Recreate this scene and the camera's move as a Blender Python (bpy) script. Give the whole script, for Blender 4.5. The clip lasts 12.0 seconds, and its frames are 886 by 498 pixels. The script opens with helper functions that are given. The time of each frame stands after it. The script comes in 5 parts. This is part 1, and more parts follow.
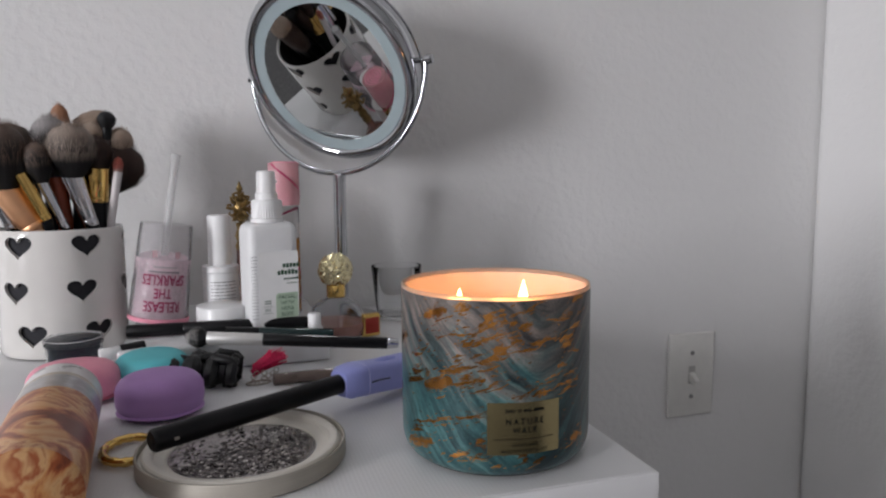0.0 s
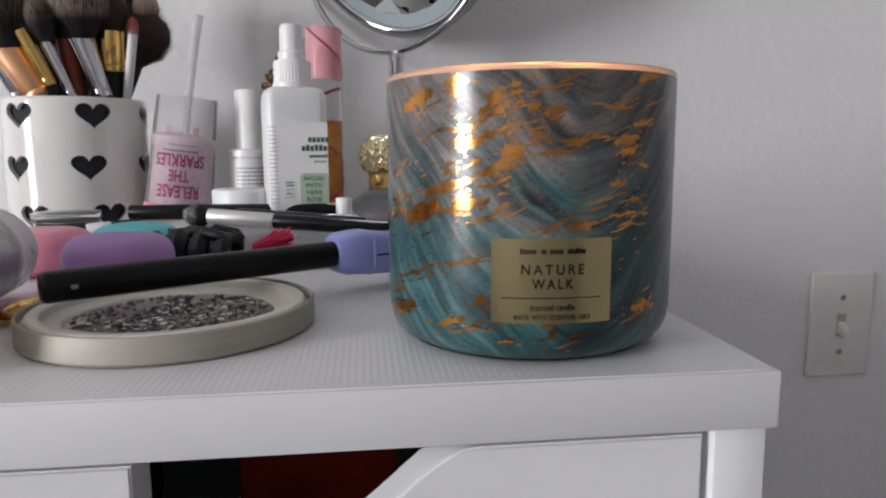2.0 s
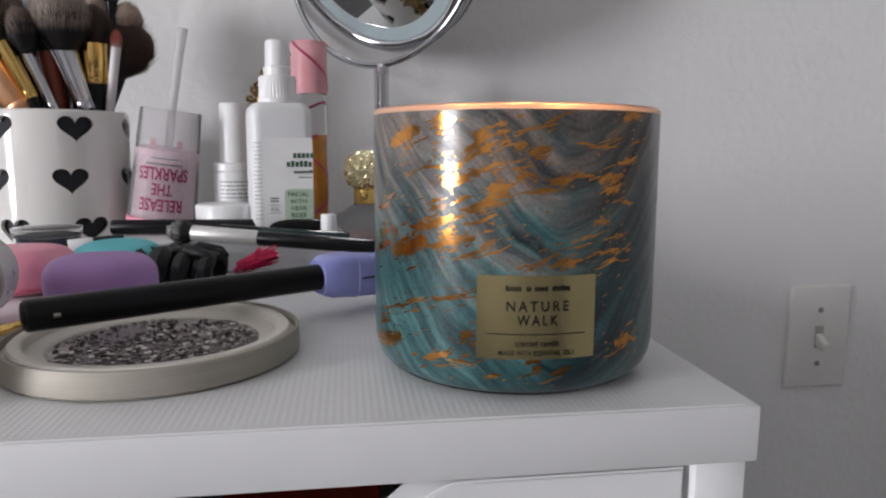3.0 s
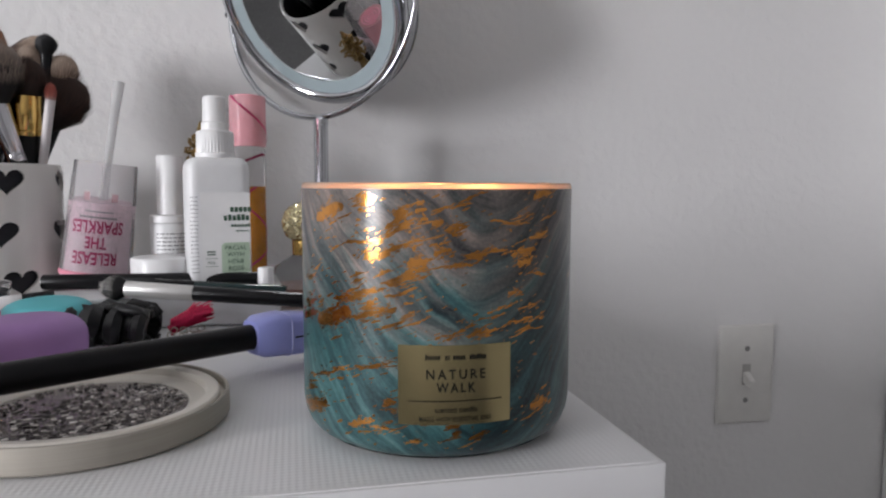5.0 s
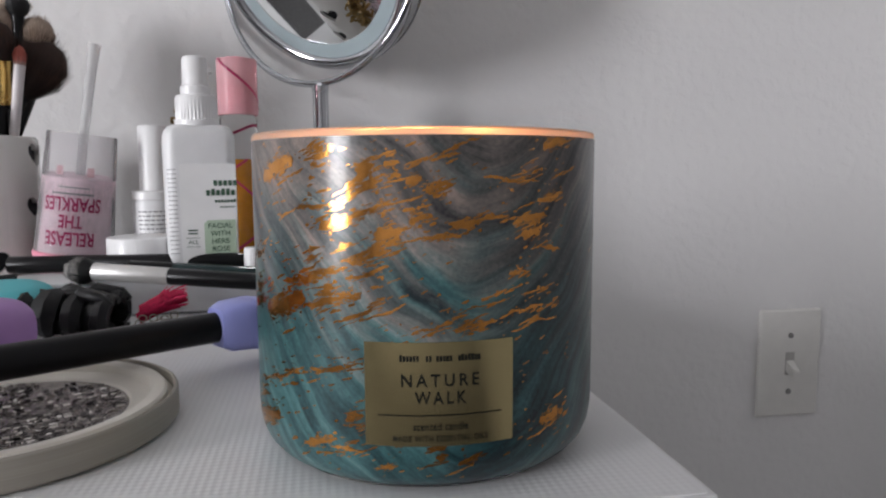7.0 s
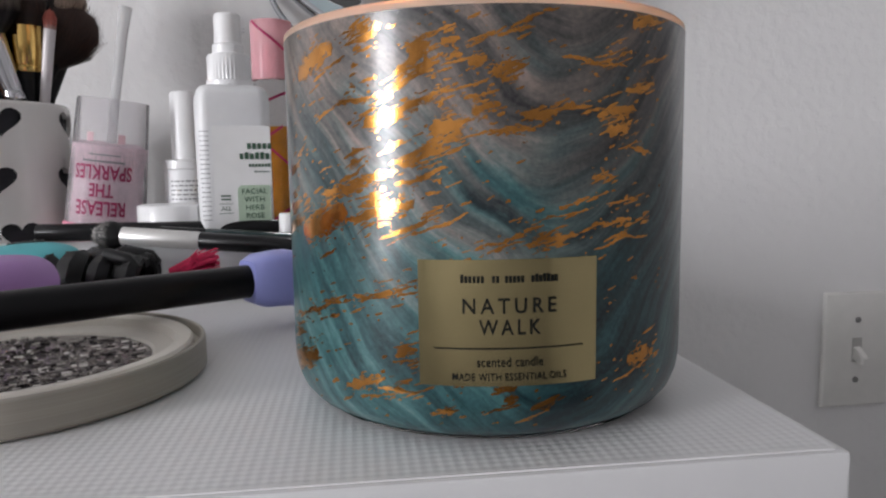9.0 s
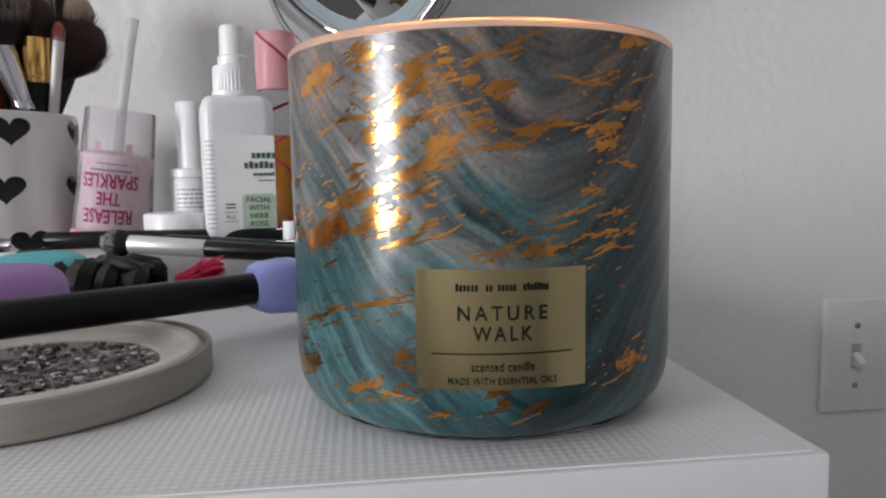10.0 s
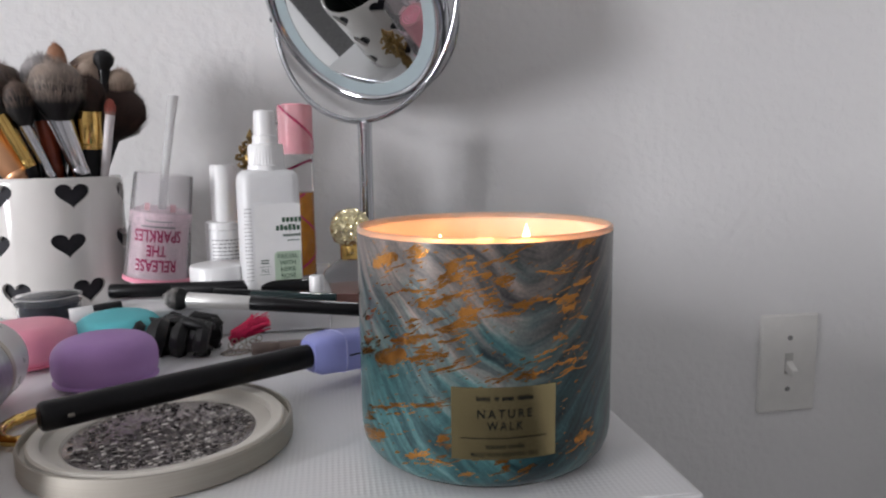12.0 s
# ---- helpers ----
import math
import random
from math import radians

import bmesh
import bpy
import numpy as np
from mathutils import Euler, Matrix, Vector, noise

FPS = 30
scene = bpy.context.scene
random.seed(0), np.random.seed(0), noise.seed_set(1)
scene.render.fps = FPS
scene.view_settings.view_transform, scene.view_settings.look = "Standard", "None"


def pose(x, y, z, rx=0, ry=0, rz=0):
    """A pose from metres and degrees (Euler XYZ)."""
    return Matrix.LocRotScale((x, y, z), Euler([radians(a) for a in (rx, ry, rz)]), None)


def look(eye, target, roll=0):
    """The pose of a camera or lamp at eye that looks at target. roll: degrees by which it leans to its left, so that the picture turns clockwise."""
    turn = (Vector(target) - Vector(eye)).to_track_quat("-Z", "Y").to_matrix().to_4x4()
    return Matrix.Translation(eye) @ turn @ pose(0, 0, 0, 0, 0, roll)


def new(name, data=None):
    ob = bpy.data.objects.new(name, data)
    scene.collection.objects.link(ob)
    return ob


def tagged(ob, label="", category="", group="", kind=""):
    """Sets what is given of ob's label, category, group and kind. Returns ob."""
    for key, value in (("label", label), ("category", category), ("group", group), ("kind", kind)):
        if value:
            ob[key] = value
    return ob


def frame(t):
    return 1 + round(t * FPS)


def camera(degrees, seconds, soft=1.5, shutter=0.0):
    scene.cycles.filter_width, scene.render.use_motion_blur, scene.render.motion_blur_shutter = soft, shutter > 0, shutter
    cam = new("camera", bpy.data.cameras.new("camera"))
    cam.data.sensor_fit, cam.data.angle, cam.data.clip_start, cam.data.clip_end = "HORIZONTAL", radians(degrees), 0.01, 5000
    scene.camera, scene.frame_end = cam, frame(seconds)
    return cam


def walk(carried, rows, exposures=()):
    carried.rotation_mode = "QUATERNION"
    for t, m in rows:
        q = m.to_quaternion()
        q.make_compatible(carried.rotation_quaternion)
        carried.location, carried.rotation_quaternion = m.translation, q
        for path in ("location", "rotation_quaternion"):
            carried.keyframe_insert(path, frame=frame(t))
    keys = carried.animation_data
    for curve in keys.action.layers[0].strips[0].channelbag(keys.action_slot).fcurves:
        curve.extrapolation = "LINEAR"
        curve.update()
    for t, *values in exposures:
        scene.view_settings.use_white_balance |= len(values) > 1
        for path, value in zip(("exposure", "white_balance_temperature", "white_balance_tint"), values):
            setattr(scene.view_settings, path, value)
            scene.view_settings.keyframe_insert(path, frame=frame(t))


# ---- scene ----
cam = camera(65.1, 12.0, soft=2.2)
# seconds, eye, a point one metre ahead, roll
PATH = [
    (0.0, (-0.2027, -0.2911, 1.3124), (0.0877, 0.6593, 1.2010), -0.40),
    (0.5, (-0.1589, -0.2266, 1.2549), (0.0562, 0.7430, 1.1388), -0.63),
    (1.0, (-0.1324, -0.2042, 1.2435), (0.0306, 0.7756, 1.1280), -0.87),
    (1.5, (-0.1240, -0.1963, 1.2298), (0.0006, 0.7901, 1.1223), -0.77),
    (2.0, (-0.1268, -0.1929, 1.2281), (-0.0133, 0.7903, 1.0854), -0.40),
    (2.5, (-0.1284, -0.1895, 1.2329), (-0.0081, 0.7931, 1.0908), -0.16),
    (4.3, (-0.1243, -0.2092, 1.2497), (0.0598, 0.7670, 1.1345), 0.29),
    (4.5, (-0.1243, -0.2095, 1.2510), (0.0634, 0.7674, 1.1485), 0.21),
    (5.0, (-0.1205, -0.2041, 1.2522), (0.0898, 0.7692, 1.1605), 0.15),
    (5.5, (-0.1244, -0.2041, 1.2513), (0.0966, 0.7674, 1.1656), 0.05),
    (6.0, (-0.1327, -0.2035, 1.2515), (0.0681, 0.7715, 1.1565), -0.15),
    (6.5, (-0.1248, -0.1998, 1.2480), (0.0714, 0.7760, 1.1511), -0.37),
    (7.0, (-0.0980, -0.1539, 1.2430), (0.0746, 0.8243, 1.1280), -0.37),
    (7.5, (-0.0942, -0.1399, 1.2272), (0.0425, 0.8446, 1.1173), -0.34),
    (7.7, (-0.0966, -0.1364, 1.2249), (0.0295, 0.8498, 1.1177), -0.16),
    (9.3, (-0.1006, -0.1271, 1.2191), (0.0231, 0.8587, 1.1051), -0.95),
    (9.5, (-0.0988, -0.1298, 1.2204), (0.0241, 0.8567, 1.1123), -0.93),
    (10.0, (-0.0998, -0.1341, 1.2210), (0.0187, 0.8532, 1.1159), -0.98),
    (10.5, (-0.0991, -0.1618, 1.2492), (0.0064, 0.8300, 1.1777), -0.55),
    (11.0, (-0.1051, -0.1618, 1.2578), (0.0289, 0.8234, 1.1514), -0.47),
    (11.5, (-0.1480, -0.1822, 1.2678), (-0.0014, 0.7987, 1.1400), -0.38),
    (12.0, (-0.1265, -0.2152, 1.2810), (0.0286, 0.7633, 1.1446), -0.78),
]
walk(cam, [(t, look(eye, ahead, roll)) for t, eye, ahead, roll in PATH], [(0.0, -0.15), (0.5, -0.11), (1.0, 0.04), (2.5, 0.05), (6.5, 0.08), (9.5, 0.13), (12.0, 0.20)])

# ---------------------------------------------------------------- light
world = bpy.data.worlds.new("world")
scene.world = world
world.use_nodes = True
sky = world.node_tree.nodes.new("ShaderNodeTexSky")
sky.sky_type = "NISHITA"
sky.sun_disc = False
sky.sun_elevation, sky.sun_rotation = radians(50), radians(120)
world.node_tree.links.new(sky.outputs[0], world.node_tree.nodes["Background"].inputs[0])
world.node_tree.nodes["Background"].inputs[1].default_value = 0.10

WINDOW_Y, WINDOW_Z = (-2.06, -1.30), (0.90, 2.20)


def area(name, place, target, size, power, colour):
    data = bpy.data.lights.new(name, "AREA")
    data.shape, data.size, data.size_y, data.energy, data.color = "RECTANGLE", size[0], size[1], power, colour
    ob = new(name, data)
    ob.matrix_world = look(place, target)
    return ob


area("window_daylight", (-3.42, -1.68, 1.55), (0.0, -1.68, 1.5), (0.70, 1.25), 132, (0.965, 0.955, 1.0))

# ---------------------------------------------------------------- materials
def nodes_of(name):
    m = bpy.data.materials.new(name)
    m.use_nodes = True
    nt = m.node_tree
    return m, nt, nt.nodes["Principled BSDF"]


def add(nt, kind, **values):
    n = nt.nodes.new(kind)
    for key, value in values.items():
        if key == "op":
            n.operation = value
        elif key == "blend":
            n.data_type, n.blend_type = "RGBA", value
    return n


def noise_node(nt, scale, detail=4.0, rough=0.55, space="Object", distortion=0.0):
    co = nt.nodes.new("ShaderNodeTexCoord")
    n = nt.nodes.new("ShaderNodeTexNoise")
    n.inputs["Scale"].default_value = scale
    n.inputs["Detail"].default_value = detail
    n.inputs["Roughness"].default_value = rough
    n.inputs["Distortion"].default_value = distortion
    nt.links.new(co.outputs[space], n.inputs["Vector"])
    return n


def ramp(nt, source, stops):
    r = nt.nodes.new("ShaderNodeValToRGB")
    while len(r.color_ramp.elements) < len(stops):
        r.color_ramp.elements.new(0.5)
    for e, (at, c) in zip(r.color_ramp.elements, stops):
        e.position, e.color = at, (*c, 1)
    nt.links.new(source, r.inputs[0])
    return r


def mat(name, colour, rough=0.5, metal=0.0, vary=0.08, grain=60.0, bump=0.05, fine=900.0, coat=0.0, spec=0.5, trans=0.0, ior=1.45, sss=0.0, rvary=0.12):
    """A painted, plastic or metal surface with slow stains, fine grain and uneven gloss."""
    m, nt, b = nodes_of(name)
    n = noise_node(nt, grain)
    lo = tuple(max(0, c * (1 - vary)) for c in colour)
    hi = tuple(min(1, c * (1 + vary)) for c in colour)
    r = ramp(nt, n.outputs[0], [(0.3, lo), (0.7, hi)])
    nt.links.new(r.outputs[0], b.inputs["Base Color"])
    n2 = noise_node(nt, fine, 2.0)
    bp = nt.nodes.new("ShaderNodeBump")
    bp.inputs["Strength"].default_value = bump
    bp.inputs["Distance"].default_value = 0.0006
    nt.links.new(n2.outputs[0], bp.inputs["Height"])
    nt.links.new(bp.outputs[0], b.inputs["Normal"])
    mr = nt.nodes.new("ShaderNodeMapRange")
    mr.inputs["To Min"].default_value = max(0.02, rough * (1 - rvary))
    mr.inputs["To Max"].default_value = min(1, rough * (1 + rvary))
    nt.links.new(n.outputs[0], mr.inputs["Value"])
    nt.links.new(mr.outputs[0], b.inputs["Roughness"])
    b.inputs["Metallic"].default_value = metal
    b.inputs["Coat Weight"].default_value = coat
    b.inputs["Specular IOR Level"].default_value = spec
    b.inputs["Transmission Weight"].default_value = trans
    b.inputs["IOR"].default_value = ior
    if sss:
        b.inputs["Subsurface Weight"].default_value = sss
        b.inputs["Subsurface Radius"].default_value = (0.01, 0.008, 0.006)
    return m


def wall_material():
    m, nt, b = nodes_of("orange_peel_wall")
    n = noise_node(nt, 1.6, 3.0)
    r = ramp(nt, n.outputs[0], [(0.3, (0.71, 0.705, 0.70)), (0.7, (0.75, 0.745, 0.74))])
    nt.links.new(r.outputs[0], b.inputs["Base Color"])
    b.inputs["Roughness"].default_value = 0.62
    peel = noise_node(nt, 105.0, 2.5, 0.5)
    soft = ramp(nt, peel.outputs[0], [(0.38, (0, 0, 0)), (0.66, (1, 1, 1))])
    bp = nt.nodes.new("ShaderNodeBump")
    bp.inputs["Strength"].default_value = 0.19
    bp.inputs["Distance"].default_value = 0.0022
    nt.links.new(soft.outputs[0], bp.inputs["Height"])
    nt.links.new(bp.outputs[0], b.inputs["Normal"])
    return m


def lacquer_material(name, grid):
    """White foil-faced board; the top carries a fine woven emboss."""
    m, nt, b = nodes_of(name)
    n = noise_node(nt, 9.0, 5.0)
    r = ramp(nt, n.outputs[0], [(0.3, (0.72, 0.72, 0.725)), (0.7, (0.78, 0.78, 0.785))])
    nt.links.new(r.outputs[0], b.inputs["Base Color"])
    b.inputs["Roughness"].default_value = 0.42
    bp = nt.nodes.new("ShaderNodeBump")
    if grid:
        co = nt.nodes.new("ShaderNodeTexCoord")
        sep = nt.nodes.new("ShaderNodeSeparateXYZ")
        nt.links.new(co.outputs["Object"], sep.inputs[0])
        waves = []
        for axis in (0, 1):
            k = add(nt, "ShaderNodeMath", op="MULTIPLY")
            k.inputs[1].default_value = 2 * math.pi / 0.0023
            nt.links.new(sep.outputs[axis], k.inputs[0])
            s = add(nt, "ShaderNodeMath", op="SINE")
            nt.links.new(k.outputs[0], s.inputs[0])
            waves.append(s)
        mul = add(nt, "ShaderNodeMath", op="ADD")
        nt.links.new(waves[0].outputs[0], mul.inputs[0])
        nt.links.new(waves[1].outputs[0], mul.inputs[1])
        nt.links.new(mul.outputs[0], bp.inputs["Height"])
        bp.inputs["Strength"].default_value = 0.08
        bp.inputs["Distance"].default_value = 0.0004
    else:
        nt.links.new(noise_node(nt, 300.0).outputs[0], bp.inputs["Height"])
        bp.inputs["Strength"].default_value = 0.05
        bp.inputs["Distance"].default_value = 0.0005
    nt.links.new(bp.outputs[0], b.inputs["Normal"])
    return m


def sleeve_material():
    """Marbled print: brushed bands that fall from the left, turn and climb to the right, taupe above and teal below."""
    m, nt, b = nodes_of("marbled_print")
    uv = nt.nodes.new("ShaderNodeUVMap")
    uv.uv_map = "UVMap"
    L = nt.links.new

    def math_(op, *values):
        k = add(nt, "ShaderNodeMath", op=op)
        for i, v in enumerate(values):
            if isinstance(v, (int, float)):
                k.inputs[i].default_value = v
            else:
                L(v, k.inputs[i])
        return k.outputs[0]

    def tex(vec, scale, detail, rough=0.6, dist=0.0):
        n = nt.nodes.new("ShaderNodeTexNoise")
        for key, v in (("Scale", scale), ("Detail", detail), ("Roughness", rough), ("Distortion", dist)):
            n.inputs[key].default_value = v
        L(vec, n.inputs["Vector"])
        return n

    def vec(x, y):
        c = nt.nodes.new("ShaderNodeCombineXYZ")
        L(x, c.inputs[0])
        L(y, c.inputs[1])
        return c.outputs[0]

    def blend(f, a, c):
        k = nt.nodes.new("ShaderNodeMix")
        k.data_type = "RGBA"
        L(f, k.inputs[0])
        for i, v in ((6, a), (7, c)):
            if isinstance(v, tuple):
                k.inputs[i].default_value = (*v, 1)
            else:
                L(v, k.inputs[i])
        return k.outputs[2]

    # slow bends
    wn = tex(uv.outputs[0], 26.0, 2.0, 0.5)
    ws = nt.nodes.new("ShaderNodeVectorMath")
    ws.operation = "MULTIPLY_ADD"
    L(wn.outputs["Color"], ws.inputs[0])
    ws.inputs[1].default_value = (0.015, 0.015, 0)
    L(uv.outputs[0], ws.inputs[2])
    sep = nt.nodes.new("ShaderNodeSeparateXYZ")
    L(ws.outputs[0], sep.inputs[0])
    u, v = sep.outputs[0], sep.outputs[1]
    flat = nt.nodes.new("ShaderNodeSeparateXYZ")
    L(uv.outputs[0], flat.inputs[0])

    # across the bands (s) and along them (u): a soft valley at u = 0.013
    du = math_("SUBTRACT", u, 0.013)
    bend = math_("SQRT", math_("ADD", math_("MULTIPLY", du, du), 0.00012))
    s = math_("SUBTRACT", v, math_("MULTIPLY", bend, 1.15))
    along = math_("ADD", math_("MULTIPLY", u, 1.0), math_("MULTIPLY", v, -0.4))
    wide = tex(vec(math_("MULTIPLY", s, 120.0), math_("MULTIPLY", along, 22.0)), 1.0, 4.0, 0.55, 0.35).outputs[0]
    fine = tex(vec(math_("MULTIPLY", s, 430.0), math_("MULTIPLY", along, 60.0)), 1.0, 6.0, 0.72, 0.2).outputs[0]
    cloud = tex(uv.outputs[0], 60.0, 8.0, 0.72).outputs[0]
    grit = tex(uv.outputs[0], 900.0, 3.0, 0.7).outputs[0]
    shade = math_("ADD", math_("ADD", math_("MULTIPLY", wide, 0.46), math_("MULTIPLY", fine, 0.22)), math_("ADD", math_("MULTIPLY", cloud, 0.20), math_("MULTIPLY", grit, 0.12)))
    # deep green print low down beside the label, also painting in that side's shade
    deep = nt.nodes.new("ShaderNodeMapRange")
    deep.interpolation_type = "SMOOTHSTEP"
    L(math_("SUBTRACT", math_("ADD", u, math_("MULTIPLY", math_("SUBTRACT", cloud, 0.5), 0.03)), math_("MULTIPLY", flat.outputs[1], 0.45)), deep.inputs["Value"])
    deep.inputs["From Min"].default_value, deep.inputs["From Max"].default_value = -0.016, 0.012
    deep.inputs["To Max"].default_value = 0.045
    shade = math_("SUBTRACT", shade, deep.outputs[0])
    teal = ramp(nt, shade, [(0.39, (0.005, 0.014, 0.018)), (0.46, (0.015, 0.052, 0.058)), (0.52, (0.038, 0.104, 0.108)), (0.57, (0.066, 0.152, 0.155)), (0.65, (0.190, 0.250, 0.260))])
    taupe = ramp(nt, shade, [(0.39, (0.014, 0.014, 0.017)), (0.46, (0.070, 0.066, 0.063)), (0.52, (0.135, 0.116, 0.105)), (0.57, (0.215, 0.168, 0.150)), (0.64, (0.400, 0.270, 0.230))])
    # taupe towards the rim and in stray bands, teal towards the foot
    band = tex(vec(math_("MULTIPLY", s, 60.0), math_("MULTIPLY", along, 12.0)), 1.7, 3.0, 0.55, 0.3).outputs[0]
    lean = math_("ADD", math_("MULTIPLY", math_("SUBTRACT", flat.outputs[1], 0.054), 24.0), math_("MULTIPLY", math_("SUBTRACT", band, 0.5), 2.8))
    mixer = math_("ADD", lean, 0.40)
    clamp = nt.nodes.new("ShaderNodeClamp")
    L(mixer, clamp.inputs[0])
    tint = blend(clamp.outputs[0], teal.outputs[0], taupe.outputs[0])
    L(tint, b.inputs["Base Color"])
    L(math_("ADD", 0.30, math_("MULTIPLY", fine, 0.12)), b.inputs["Roughness"])
    b.inputs["Coat Weight"].default_value = 0.4
    b.inputs["Specular IOR Level"].default_value = 0.3
    b.inputs["Coat Roughness"].default_value = 0.10
    bp = nt.nodes.new("ShaderNodeBump")
    bp.inputs["Strength"].default_value = 0.24
    bp.inputs["Distance"].default_value = 0.0002
    L(math_("ADD", grit, fine), bp.inputs["Height"])
    L(bp.outputs[0], b.inputs["Normal"])
    L(bp.outputs[0], b.inputs["Coat Normal"])
    return m


def glass_material(name, colour, rough=0.02, ior=1.45):
    m, nt, b = nodes_of(name)
    b.inputs["Base Color"].default_value = (*colour, 1)
    b.inputs["Transmission Weight"].default_value = 1.0
    b.inputs["IOR"].default_value = ior
    mr = nt.nodes.new("ShaderNodeMapRange")
    nt.links.new(noise_node(nt, 80.0).outputs[0], mr.inputs["Value"])
    mr.inputs["To Min"].default_value, mr.inputs["To Max"].default_value = rough * 0.6, rough * 1.5 + 0.01
    nt.links.new(mr.outputs[0], b.inputs["Roughness"])
    return m


def glow_material(name, colour, strength):
    m, nt, b = nodes_of(name)
    b.inputs["Base Color"].default_value = (*colour, 1)
    b.inputs["Emission Color"].default_value = (*colour, 1)
    b.inputs["Emission Strength"].default_value = strength
    return m


def rim_material():
    """Satin metal with fine drawn lines round the rim."""
    m, nt, b = nodes_of("drawn_silver_metal")
    co = nt.nodes.new("ShaderNodeTexCoord")
    mp = nt.nodes.new("ShaderNodeMapping")
    mp.inputs["Scale"].default_value = (18, 18, 2600)
    nt.links.new(co.outputs["Object"], mp.inputs[0])
    n = nt.nodes.new("ShaderNodeTexNoise")
    n.inputs["Scale"].default_value, n.inputs["Detail"].default_value = 1.0, 3.0
    nt.links.new(mp.outputs[0], n.inputs["Vector"])
    r = ramp(nt, n.outputs[0], [(0.3, (0.36, 0.335, 0.29)), (0.7, (0.42, 0.39, 0.34))])
    nt.links.new(r.outputs[0], b.inputs["Base Color"])
    b.inputs["Metallic"].default_value, b.inputs["Roughness"].default_value = 0.35, 0.62
    return m


def flake_material():
    """Each flake its own tone, from near black to bright silver."""
    m, nt, b = nodes_of("silver_flakes")
    g = nt.nodes.new("ShaderNodeNewGeometry")
    r = ramp(nt, g.outputs["Random Per Island"], [(0.0, (0.05, 0.045, 0.048)), (0.35, (0.20, 0.185, 0.185)), (0.65, (0.52, 0.49, 0.46)), (1.0, (0.90, 0.87, 0.83))])
    nt.links.new(r.outputs[0], b.inputs["Base Color"])
    b.inputs["Metallic"].default_value, b.inputs["Roughness"].default_value = 0.8, 0.25
    return m


def hair_material(name, root, tip, split=0.55):
    """Bristles; the stored strand position gives the dyed tip."""
    m, nt, b = nodes_of(name)
    uv = nt.nodes.new("ShaderNodeUVMap")
    uv.uv_map = "UVMap"
    sep = nt.nodes.new("ShaderNodeSeparateXYZ")
    nt.links.new(uv.outputs[0], sep.inputs[0])
    r = ramp(nt, sep.outputs[1], [(split - 0.12, root), (split + 0.22, tip)])
    lift = ramp(nt, sep.outputs[0], [(0.0, (0.45, 0.45, 0.45)), (1.0, (1.0, 0.98, 0.96))])
    mul = nt.nodes.new("ShaderNodeMix")
    mul.data_type, mul.blend_type = "RGBA", "MULTIPLY"
    mul.inputs[0].default_value = 1.0
    nt.links.new(r.outputs[0], mul.inputs[6])
    nt.links.new(lift.outputs[0], mul.inputs[7])
    nt.links.new(mul.outputs[2], b.inputs["Base Color"])
    b.inputs["Roughness"].default_value = 0.6
    return m


def swirl_material():
    m, nt, b = nodes_of("caramel_marble_print")
    n = noise_node(nt, 34.0, 4.0, 0.55, distortion=1.3)
    r = ramp(nt, n.outputs[0], [(0.34, (0.14, 0.026, 0.008)), (0.42, (0.34, 0.085, 0.026)), (0.47, (0.54, 0.25, 0.09)), (0.53, (0.60, 0.36, 0.17)), (0.58, (0.33, 0.080, 0.024)), (0.66, (0.58, 0.32, 0.14))])
    nt.links.new(r.outputs[0], b.inputs["Base Color"])
    b.inputs["Roughness"].default_value = 0.35
    return m


M_WALL = wall_material()
# out-of-view walls: the wall paint darkened so that less light bounces back
M_FAR = mat("wall_paint_darkened_for_bounce", (0.42, 0.412, 0.412), 0.7, vary=0.04, grain=3, bump=0.2, fine=120)
M_TOP = lacquer_material("white_embossed_foil_board", True)
M_BOARD = lacquer_material("white_foil_board", False)
M_CEIL = mat("ceiling_paint", (0.75, 0.75, 0.74), 0.8, bump=0.2, fine=200)
M_FLOOR = mat("dark_grey_carpet", (0.07, 0.068, 0.068), 0.95, vary=0.25, grain=90, bump=0.8, fine=700)
M_CERAMIC = mat("white_glazed_ceramic", (0.72, 0.70, 0.67), 0.12, vary=0.03, grain=20, bump=0.03, fine=120, coat=0.5)
M_CHROME = mat("chrome", (0.47, 0.48, 0.50), 0.08, 1.0, vary=0.04, bump=0.01)
M_SILVER = mat("brushed_silver_metal", (0.58, 0.53, 0.46), 0.52, 0.7, vary=0.06, bump=0.05)
M_SILVER_COOL = mat("polished_silver_ferrule", (0.62, 0.62, 0.65), 0.14, 1.0, vary=0.05, bump=0.02)
M_SATIN = mat("satin_aluminium_ferrule", (0.72, 0.71, 0.69), 0.42, 0.6, vary=0.05, bump=0.03)
M_GOLD = mat("gold_plated_metal", (0.78, 0.52, 0.17), 0.16, 1.0, vary=0.08, bump=0.03)
M_PALEGOLD = mat("pale_gold_metal", (0.82, 0.73, 0.46), 0.16, 1.0, vary=0.1, bump=0.03)
M_ANTIQUE = mat("antique_gold_metal", (0.30, 0.205, 0.085), 0.34, 1.0, vary=0.35, grain=250, bump=0.2)
M_COPPER = mat("rose_copper_metal", (0.78, 0.43, 0.24), 0.40, 0.85, vary=0.06)
M_MIRROR, _nt, _b = nodes_of("mirror_glass")
_b.inputs["Base Color"].default_value = (0.74, 0.76, 0.76, 1)
_b.inputs["Metallic"].default_value = 1.0
_b.inputs["Roughness"].default_value = 0.015
